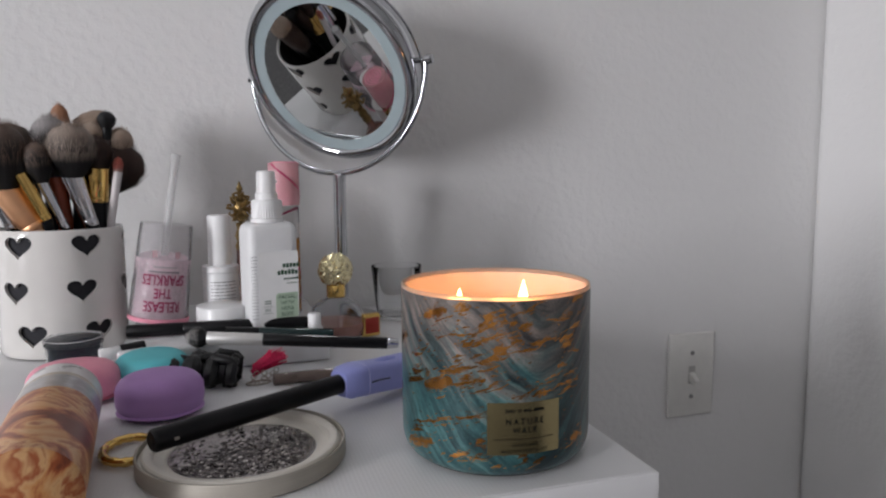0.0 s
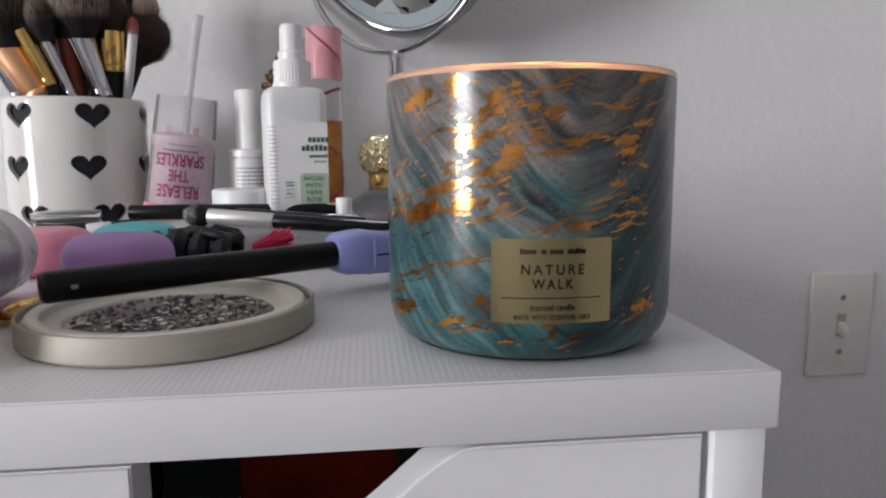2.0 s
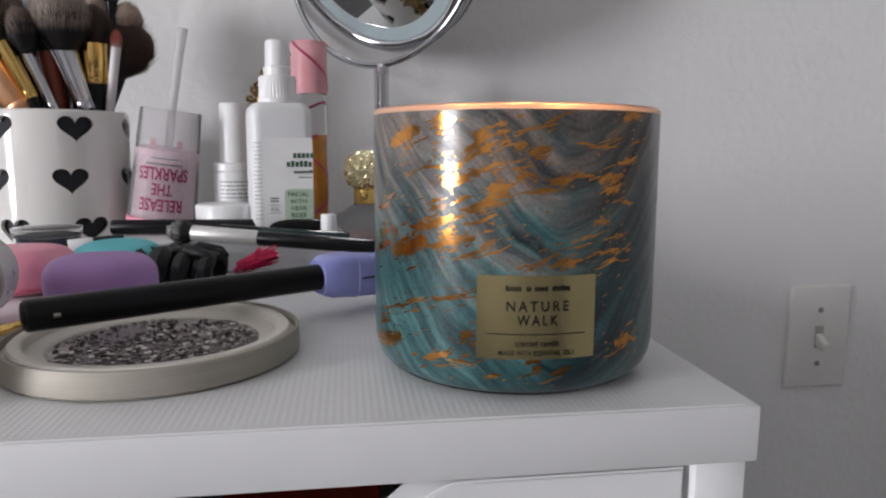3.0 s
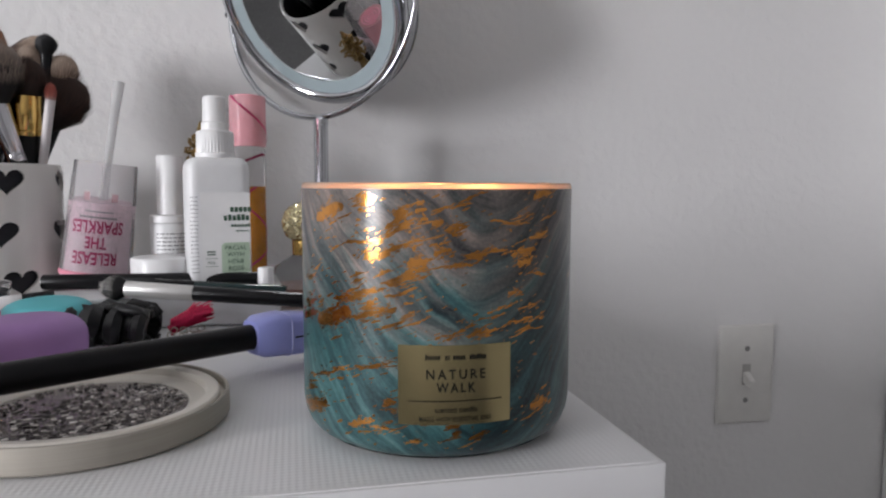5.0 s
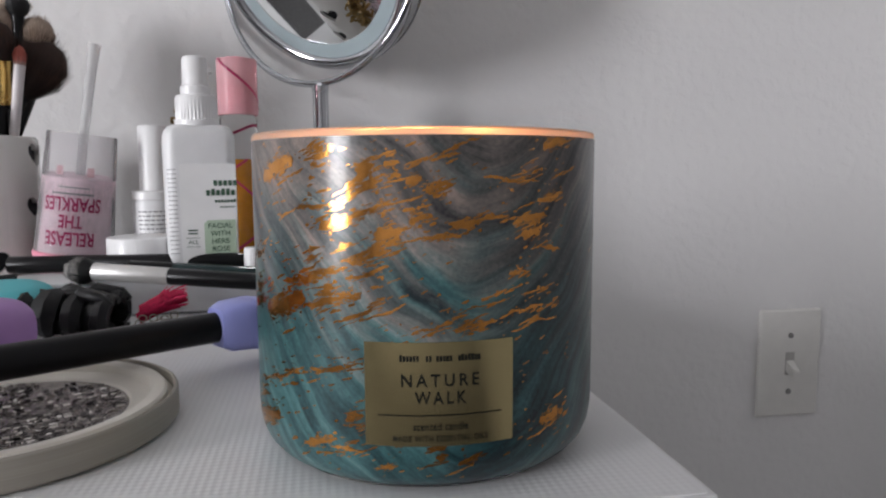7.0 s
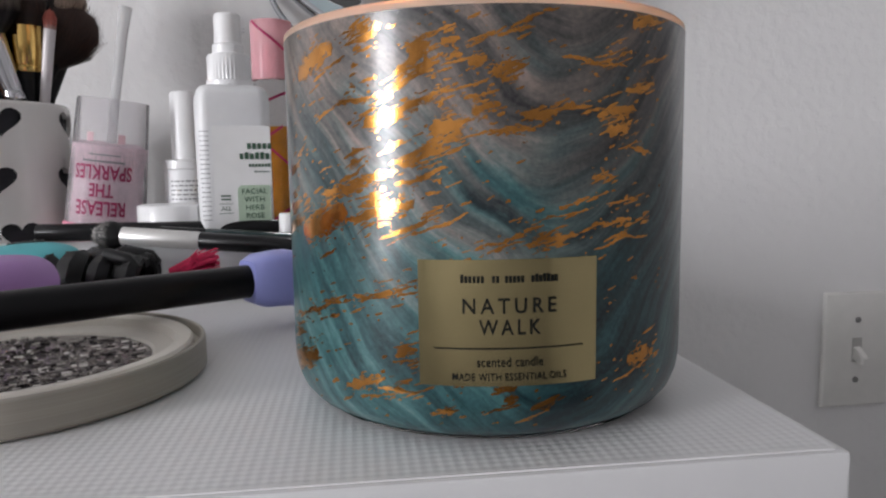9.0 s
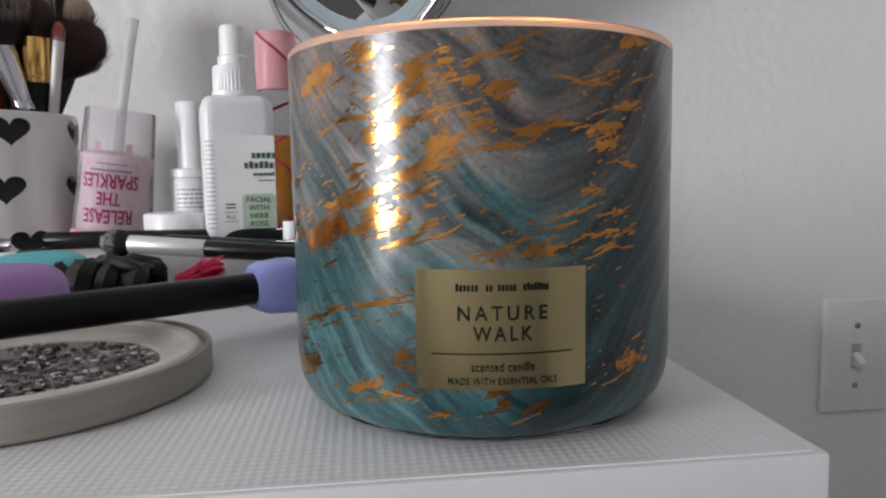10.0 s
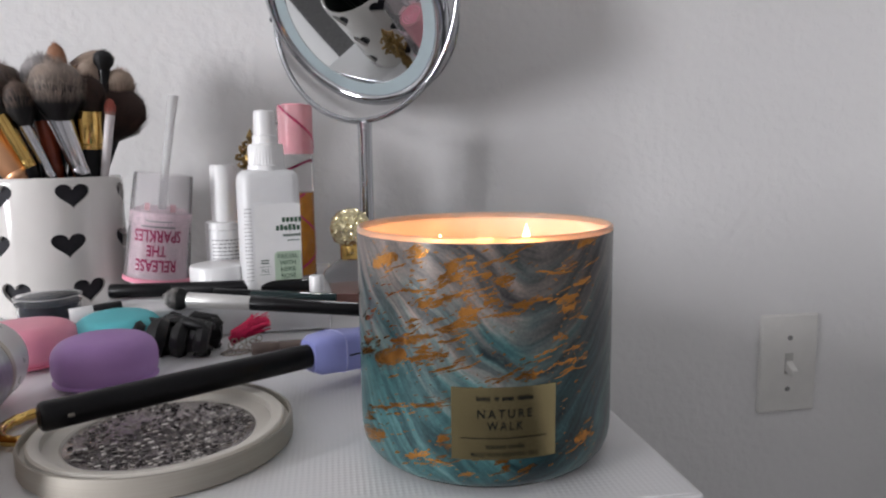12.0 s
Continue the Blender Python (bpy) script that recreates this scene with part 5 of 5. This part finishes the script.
def ornate_stopper():
    b = thing("ornate_perfume", pose(-0.1940, 0.4030, T + TRAY, 0, 0, 24), "antique gold ornament on a small perfume bottle", "perfume bottle")
    part("glass", lathe([(0, 0), (0.016, 0), (0.018, 0.002), (0.018, 0.028), (0.012, 0.038), (0.005, 0.044), (0.0045, 0.062)], 40), M_BLUSH, b, "blush tinted glass")
    part("stem", lathe([(0.0050, 0.058), (0.0058, 0.062), (0.0042, 0.066), (0.0056, 0.072), (0.0036, 0.078), (0.0046, 0.084)], 24), M_ANTIQUE, b)
    mid = Vector((0, 0, 0.0990))
    pieces = []
    boss = bmesh.new()
    bmesh.ops.create_icosphere(boss, subdivisions=3, radius=1)
    for v in boss.verts:
        k = 1 + 0.22 * noise.noise(v.co * 6)
        v.co = mid + Vector((v.co.x * 0.0062 * k, v.co.y * 0.0058 * k, v.co.z * 0.0078 * k))
    pieces.append(boss)
    for k in range(11):
        a = 2 * math.pi * k / 11 + 0.28
        out, tan = Vector((math.cos(a), 0, math.sin(a) * 1.18)), Vector((-math.sin(a), 0, math.cos(a)))
        curl = [mid + out * 0.0050, mid + out * 0.0085 + tan * 0.0012 + Vector((0, -0.0026 + 0.0052 * (k % 2), 0)), mid + out * 0.0116 + tan * 0.0004 + Vector((0, -0.0032 + 0.0064 * (k % 2), 0)), mid + out * 0.0122 - tan * 0.0020, mid + out * 0.0100 - tan * 0.0028]
        pieces.append(sweep(curl, [0.0020, 0.0017, 0.0015, 0.0012, 0.0006], 8))
        bead = bmesh.new()
        bmesh.ops.create_icosphere(bead, subdivisions=2, radius=0.0014)
        bead.transform(Matrix.Translation(mid + out * 0.0080 - tan * 0.0022 + Vector((0, -0.0040 + 0.0080 * (k % 2), 0))))
        pieces.append(bead)
    crossed = joined(pieces)
    again = crossed.copy()
    again.transform(Matrix.Rotation(radians(90), 4, "Z"))
    part("ornament", joined([crossed, again]), M_ANTIQUE, b, "leafy cast gold ornament")
    part("finial", lathe([(0.0018, 0.1130), (0.0034, 0.1165), (0.0020, 0.1195), (0.0012, 0.1220), (0, 0.1245)], 20), M_ANTIQUE, b)


ornate_stopper()


def ball_perfume():
    b = thing("ball_perfume_bottle", pose(-0.1130, 0.3400, T), "round glass perfume bottle with a gold ball stopper", "perfume bottle")
    part("glass", lathe([(0, 0.0004), (0.020, 0.0004), (0.0240, 0.003), (0.0262, 0.010), (0.0258, 0.020), (0.0215, 0.030), (0.0130, 0.036), (0.0085, 0.0385), (0.0080, 0.042)], 56), M_THIN, b, "clear glass body")
    part("perfume", lathe([(0, 0.003), (0.020, 0.003), (0.0238, 0.009), (0.0236, 0.0145), (0, 0.0147)], 48), M_BLUSH, b, "blush perfume")
    part("collar", lathe([(0.0080, 0.0385), (0.0086, 0.0395), (0.0086, 0.0490), (0.0080, 0.0500), (0.004, 0.0502)], 36), M_GOLD, b, "polished gold collar")
    bm = bmesh.new()
    bmesh.ops.create_icosphere(bm, subdivisions=5, radius=1)
    for v in bm.verts:
        k = 1 + 0.05 * noise.noise(v.co * 9) + 0.075 * noise.noise(v.co * 16)
        v.co = v.co * 0.0158 * k + Vector((0, 0, 0.0630))
    part("ball_stopper", bm, M_PALEGOLD, b, "embossed pale gold ball")


ball_perfume()


def red_compact():
    c = thing("compact_case", pose(-0.0830, 0.3350, T, 0, 0, 20), "small gold-edged red compact leaning on its edge", "compact")
    part("case", box(-0.0095, 0.0095, -0.004, 0.004, 0.0004, 0.022, 0.0022, 3), M_GOLD, c, "gold edge")
    part("red_panel", box(-0.0072, 0.0072, -0.0050, -0.0042, 0.004, 0.0185, 0.0003), M_REDBOX, c, "red panel")


red_compact()


def shot_glass():
    g = thing("glass_cup", pose(-0.0400, 0.4080, T), "small clear drinking glass", "glass")
    part("cup", lathe([(0, 0.0004), (0.0195, 0.0004), (0.0205, 0.0014), (0.0262, 0.0550), (0.0259, 0.0556), (0.0255, 0.0550), (0.0196, 0.0060), (0, 0.0052)], 56), M_CUP, g)


shot_glass()


def small_cap():
    c = thing("small_vial", pose(-0.1395, 0.2840, T + 0.0004), "tiny vial with a white cap", "vial")
    part("vial", lathe([(0, 0), (0.0050, 0), (0.0056, 0.0008), (0.0056, 0.0180), (0.0045, 0.0195)], 24), M_MISTY, c)
    part("cap", lathe([(0.0046, 0.0192), (0.0054, 0.0196), (0.0053, 0.0345), (0.0047, 0.0354), (0, 0.0356)], 24), M_WHITEP, c, "white cap")


small_cap()


# ---------------------------------------------------------------- mirror
def vanity_mirror():
    base = Vector((-0.0955, 0.4190, T))
    m = thing("vanity_mirror", Matrix.Translation(base), "round chrome vanity mirror on a post", "mirror")
    part("foot", lathe([(0, 0.0006), (0.040, 0.0006), (0.042, 0.002), (0.041, 0.0045), (0.030, 0.0075), (0.009, 0.010), (0.0060, 0.013), (0.0062, 0.020)], 64), M_CHROME, m)
    part("post", lathe([(0.0062, 0.012), (0.0062, 0.144), (0.0066, 0.1445), (0.0066, 0.1490), (0.0044, 0.1510)], 40), M_CHROME, m)
    yaw, roll, R = radians(41.8), radians(2), 0.1025
    across = Vector((math.cos(yaw) * math.cos(roll), -math.sin(yaw) * math.cos(roll), math.sin(roll)))
    up0 = (Vector((0, 0, 1)) - across * across.z).normalized()
    centre = Vector((0, 0, 0.151)) + up0 * R
    pts = []
    for k in range(65):
        a = math.pi + math.pi * k / 64
        pts.append(centre + across * R * math.cos(a) + up0 * R * math.sin(a))
    part("yoke", sweep(pts, 0.0026, 14), M_CHROME, m, "chrome half-ring yoke")
    for s in (-1, 1):
        c = centre + across * (R * s)
        part("knob", sweep([c - across * s * 0.012, c - across * s * 0.003, c + across * s * 0.001, c + across * s * 0.0015, c + across * s * 0.0060, c + across * s * 0.0075], [0.0026, 0.0030, 0.0030, 0.0048, 0.0048, 0.0036], 20), M_CHROME, m)
    pitch = radians(30.0)
    face = Vector((-math.sin(yaw), -math.cos(yaw), 0))
    face = (face - across * face.dot(across)).normalized()
    n = (face * math.cos(pitch) - up0 * math.sin(pitch)).normalized()
    v = n.cross(across).normalized()
    turn = Matrix((across, v, n)).transposed().to_4x4()
    turn.translation = centre
    R1 = 0.0938

    def ring(profile, material, name, label=""):
        bm = lathe(profile, 96)
        bm.transform(turn)
        return part(name, bm, material, m, label)

    side = [(R1 - 0.0116, 0.0126), (R1 - 0.0104, 0.0150), (R1 - 0.0078, 0.0166), (R1 - 0.0046, 0.0164), (R1 - 0.0018, 0.0146), (R1 - 0.0002, 0.0112), (R1 + 0.0002, 0.0)]
    ring(side + [(a, -z) for a, z in side[-2::-1]], M_CHROME, "frame", "chrome frame with a rounded bezel")
    for z in (0.0085, -0.0085):
        ring([(R1 - 0.0004, z - 0.0004), (R1 + 0.0006, z - 0.0002), (R1 + 0.0006, z + 0.0002), (R1 - 0.0004, z + 0.0004)], M_CHROME, "frame_bead")
    ring([(R1 - 0.0112, 0.0128), (R1 - 0.0226, 0.0124)], M_FROST, "light_ring", "frosted ring of the built-in light")
    ring([(R1 - 0.0226, 0.0123), (R1 - 0.0229, 0.0118), (0.04, 0.0114), (0, 0.0112)], M_MIRROR, "mirror_glass", "round mirror glass")
    ring([(R1 - 0.0112, -0.0128), (0.04, -0.0130), (0, -0.0130)], M_MIRROR, "mirror_glass", "mirror glass of the other face")


vanity_mirror()


# ---------------------------------------------------------------- clutter in front
def pebble_profile(r, h, edge):
    out = [(0, 0.0)]
    for k in range(9):
        a = -math.pi / 2 + math.pi / 2 * k / 8
        out.append((r - edge + edge * math.cos(a), edge + edge * math.sin(a)))
    for k in range(9):
        a = math.pi / 2 * k / 8
        out.append((r - edge + edge * math.cos(a), h - edge + edge * math.sin(a)))
    out.append((0, h + 0.0012))
    return out


def lip_balm(name_label, x, y, z, r, h, material, edge, tilt=(0, 0), squash=1.0, seam=True):
    b = thing("lip_balm", pose(x, y, T + z, *tilt, 0), name_label, "lip balm", "round lip balms")
    prof = pebble_profile(r, h, edge)
    cut = [p for p in prof if p[1] >= h * 0.12]
    low = [p for p in prof if p[1] <= h * 0.12]
    bm = lathe(low + [(r - 0.0004, h * 0.12), (r - 0.0012, h * 0.125)], 56)
    up = lathe([(r - 0.0012, h * 0.130), (r - 0.0002, h * 0.135)] + cut, 56)
    for q in (bm, up):
        for v in q.verts:
            v.co.y *= squash
    part("base", bm, material, b)
    part("lid", up, material, b)
    return b


lip_balm("purple round lip balm with a matt finish", -0.2500, 0.1715, 0.0006, 0.0266, 0.0258, M_PURPLE, 0.0105, squash=0.95)
lip_balm("turquoise pebble-shaped lip balm", -0.2610, 0.2350, 0.0022, 0.0262, 0.0225, M_TURQ, 0.0110, (5, 0), 0.9)
lip_balm("pink round lip balm with a soft sheen", -0.3080, 0.2180, 0.0006, 0.0290, 0.0245, M_ROSE, 0.0110, squash=0.95)


def pigment_pot():
    p = thing("pigment_pot", pose(-0.3215, 0.2900, T + 0.0004), "small clear pot of dark pigment", "pot")
    r = 0.0195
    part("clear_pot", lathe([(0, 0), (r - 0.001, 0), (r, 0.001), (r, 0.0235), (r - 0.0010, 0.0240), (r - 0.0012, 0.0012), (0, 0.0010)], 48), M_THIN, p, "clear plastic pot")
    part("pigment", lathe([(0, 0.0012), (r - 0.0013, 0.0012), (r - 0.0013, 0.0225), (0, 0.0230)], 40), M_NAVY, p, "dark navy pigment")
    lid = part("lid", lathe([(r + 0.0002, 0.0225), (r + 0.0012, 0.0228), (r + 0.0012, 0.0272), (r + 0.0004, 0.0283), (r - 0.0015, 0.0286), (0, 0.0287), (0, 0.0279), (r - 0.0012, 0.0278), (r + 0.0002, 0.0268)], 56), M_THIN, p, "clear lid")
    part("lid_ring", sweep([((r + 0.0012) * math.cos(2 * math.pi * k / 48), (r + 0.0012) * math.sin(2 * math.pi * k / 48), 0.0278) for k in range(48)], 0.0004, 6, closed=True), M_STICK, lid)


pigment_pot()


def lying_brush(label, a, b, cuts, radii, mats, hair=None, head=0.005, group="brushes on the table"):
    """A brush or pencil from a to b; cuts are the fractions where the parts meet."""
    a, b = Vector(a) + Vector((0, 0, T)), Vector(b) + Vector((0, 0, T))
    th = thing("makeup_brush" if hair else "eye_pencil", Matrix.Identity(4), label, "makeup brush" if hair else "pencil", group)
    d = b - a
    stops = [0.0] + list(cuts) + [1.0]
    names = ["ferrule", "handle", "handle_end"] if hair else ["cap", "barrel", "barrel_end"]
    for i in range(len(stops) - 1):
        p, q = a + d * stops[i], a + d * stops[i + 1]
        e = d.normalized() * 0.0006
        part(names[i], sweep([p, p + e, p + (q - p) * 0.5, q - e, q], [radii[i] * 0.93, radii[i], (radii[i] + radii[i + 1]) / 2, radii[i + 1], radii[i + 1] * 0.93], 18), mats[i], th)
    if hair:
        me = bristle_head(a + d.normalized() * 0.001, -d, 0.0165, radii[0] * 0.9, head, 500, 77, 1.0, 0.5)
        me.materials.append(hair)
        ob = new("bristles", me)
        ob.parent = th
    return th


lying_brush("black handled blending brush with a silver ferrule", (-0.2240, 0.2590, 0.0270), (-0.0790, 0.2380, 0.0160), (0.285, 0.94), (0.0050, 0.0048, 0.0046, 0.0034), (M_SATIN, M_BLACK, M_SILVER_COOL), H_LYING, 0.0078)
lying_brush("black eye pencil lying beside the pot", (-0.2860, 0.3060, 0.0262), (-0.1420, 0.2960, 0.0262), (0.30,), (0.0052, 0.0052, 0.0050), (M_BLACK, M_BLACK))
lying_brush("dark green eye pencil under the brush", (-0.2100, 0.2790, 0.0255), (-0.1260, 0.2700, 0.0200), (0.30,), (0.0048, 0.0048, 0.0046), (M_BLACK, M_DARKGREEN))
lying_brush("slim taupe pencil lying behind the lighter", (-0.1780, 0.2085, 0.0046), (-0.0950, 0.2120, 0.0046), (0.2,), (0.0042, 0.0042, 0.0040), (M_TAUPE, M_TAUPE))
lying_brush("short white capped pencil beside the clear pot", (-0.3000, 0.2650, 0.0180), (-0.2700, 0.2760, 0.0200), (0.45,), (0.0050, 0.0050, 0.0050), (M_WHITEP, M_BLACK))


def hair_claw():
    """Black claw clip: two toothed halves on a spring bar."""
    c = thing("hair_clip", pose(-0.2250, 0.2260, T, 0, 0, -12) @ Matrix.Scale(0.82, 4), "black plastic hair claw lying on its side", "hair clip")
    for s in (1, -1):
        bm = bmesh.new()
        rows = []
        for k in range(15):
            q = k / 14
            row = []
            for j in range(9):
                a = radians(8 + 150 * j / 8)
                w = 0.0125 + 0.0010 * math.sin(9 * q)
                row.append(bm.verts.new((-0.030 + 0.060 * q, s * (0.0015 + w * math.sin(a)), 0.0120 + 0.0105 * math.cos(a) + 0.0022 * math.sin(7 * q + j))))
            rows.append(row)
        for p, q in zip(rows, rows[1:]):
            for j in range(8):
                bm.faces.new((p[j], p[j + 1], q[j + 1], q[j]))
        bmesh.ops.recalc_face_normals(bm, faces=bm.faces)
        bmesh.ops.solidify(bm, geom=bm.faces[:], thickness=0.0022)
        half = part("jaw", bm, M_BLACKSOFT, c)
        for k in range(7):
            x = -0.027 + 0.009 * k
            pts = [(x, s * 0.0070, 0.0032), (x + 0.001, s * 0.0110, 0.0024), (x + 0.001, s * 0.0150, 0.0028)]
            part("tooth", sweep(pts, [0.0019, 0.0017, 0.0009], 8), M_BLACKSOFT, half)
    # fat moulded ribs over both halves, knuckled along the top
    rng = random.Random(12)
    for s in (1, -1):
        for k in range(4):
            x = -0.025 + 0.0165 * k + rng.uniform(-0.0008, 0.0008)
            big = 1.0 + 0.25 * math.sin(1.7 * k)
            pts = [(x + 0.002 * math.cos(a), s * (0.001 + 0.0150 * math.sin(a)), 0.0118 + 0.0125 * math.cos(a) * big ** 0.3) for a in [radians(10 + 24 * i) for i in range(7)]]
            part("rib", sweep(pts, [0.0040 * big, 0.0064 * big, 0.0076 * big, 0.0074 * big, 0.0062, 0.0044, 0.0020], 7), M_BLACKSOFT, c)
    part("spring_bar", sweep([(-0.030, 0, 0.0215), (-0.022, 0, 0.0240), (-0.008, 0, 0.0222), (0.004, 0, 0.0250), (0.018, 0, 0.0228), (0.030, 0, 0.0205)], [0.0034, 0.0044, 0.0036, 0.0046, 0.0038, 0.0026], 12), M_BLACKSOFT, c)
    for s in (-1, 1):
        part("finger_grip", sweep([(0.004, s * 0.004, 0.0210), (0.012, s * 0.009, 0.0262), (0.026, s * 0.012, 0.0235), (0.031, s * 0.012, 0.0190)], [0.0030, 0.0046, 0.0036, 0.0020], 10), M_BLACKSOFT, c)


hair_claw()


def tassel_earring():
    e = thing("tassel_earring", pose(-0.1800, 0.2240, T, 0, 0, 15), "crimson thread tassel earring with fine metal chains", "earring")
    rng = random.Random(9)
    bm = bmesh.new()
    for k in range(260):
        a, q = rng.uniform(0, 2 * math.pi), math.sqrt(rng.random())
        y0, z0 = 0.0052 * q * math.cos(a), 0.0125 + 0.0048 * q * math.sin(a)
        pts = [(-0.012, y0 * 0.5, z0 - 0.004), (-0.002, y0 * 1.2 + rng.uniform(-1, 1) * 0.001, z0 + 0.001), (0.006 + rng.uniform(-0.008, 0.006), y0 * 1.7 + rng.uniform(-1, 1) * 0.0015, z0 + 0.004 + rng.uniform(-0.0015, 0.0015))]
        i = [bm.verts.new((p[0], p[1] - 0.0004, p[2])) for p in pts] + [bm.verts.new((p[0], p[1] + 0.0004, p[2] + 0.0005)) for p in pts]
        bm.faces.new((i[0], i[1], i[4], i[3]))
        bm.faces.new((i[1], i[2], i[5], i[4]))
    part("threads", bm, M_TASSEL, e, "crimson threads")
    part("thread_core", sweep([(-0.013, 0, 0.0075), (-0.002, 0, 0.0125), (0.007, 0, 0.0158)], [0.0022, 0.0036, 0.0028], 12), M_TASSEL, e)
    for k in range(14):
        x, y = -0.014 + 0.0017 * k, -0.006 + 0.004 * math.sin(k * 1.3)
        c = Vector((x, y, 0.0020 + 0.0028 * (k % 3)))
        pts = [c + Vector((0.0019 * math.cos(a), 0.0007 * math.sin(a) * (k % 2), 0.0017 * math.sin(a))) for a in [2 * math.pi * i / 12 for i in range(12)]]
        part("chain_link", sweep(pts, 0.00032, 6, closed=True), M_STEEL, e)
    pts = [(-0.010 + 0.009 * math.cos(a), -0.006 + 0.0048 * math.sin(a), 0.0012) for a in [2 * math.pi * i / 28 for i in range(28)]]
    part("hoop", sweep(pts, 0.0006, 8, closed=True), M_STEEL, e, "thin metal hoop")


tassel_earring()


def cosmetic_tube():
    """Printed tube lying towards the viewer with a rounded pearly cap."""
    a, b = Vector((-0.3020, 0.1600, 0.0222)), Vector((-0.2860, 0.0120, 0.0222))
    t = thing("cosmetic_tube", Matrix.Translation((0, 0, T)), "caramel marbled tube with a pearly rounded cap", "tube")
    d = (b - a).normalized()
    R = 0.0212
    part("cap", sweep([a, a + d * 0.0015, a + d * 0.005, a + d * 0.011, a + d * 0.030], [R * 0.45, R * 0.72, R * 0.92, R, R], 48), M_TUBECAP, t, "pearly white cap")
    part("foil_band", sweep([a + d * 0.0302, a + d * 0.0305, a + d * 0.0345, a + d * 0.0348], [R * 0.98, R * 1.01, R * 1.01, R * 0.98], 48), M_SILVER, t, "beige metal ring")
    part("band", sweep([a + d * 0.0350, a + d * 0.0352, a + d * 0.058, a + d * 0.0582], [R * 0.98, R * 1.005, R * 1.005, R * 0.98], 48), M_HOLO, t, "silver printed band")
    part("tube_body", sweep([a + d * 0.0584, a + d * 0.0588, a + d * 0.13, b - d * 0.001, b], [R * 0.98, R * 1.01, R * 1.02, R * 1.02, R * 0.95], 48), M_SWIRL, t, "caramel and orange marbled print")


cosmetic_tube()


def gold_hoop():
    h = thing("hoop_earring", pose(-0.2600, 0.1060, T + 0.0034), "chunky twisted gold hoop earring", "earring")
    bm = bmesh.new()
    pts, n = [], 60
    pts = [(0.0135 * math.cos(2 * math.pi * k / n), 0.0180 * math.sin(2 * math.pi * k / n), 0.0) for k in range(n)]
    sweep(pts, [0.0024 + 0.00022 * math.sin(2 * math.pi * k / n * 15) for k in range(n)], 12, closed=True, bm=bm)
    part("hoop", bm, M_GOLD, h)
    part("post", sweep([(0.0135, 0, 0), (0.016, 0.002, 0.004), (0.0155, 0.006, 0.006)], 0.0005, 6), M_GOLD, h)


gold_hoop()
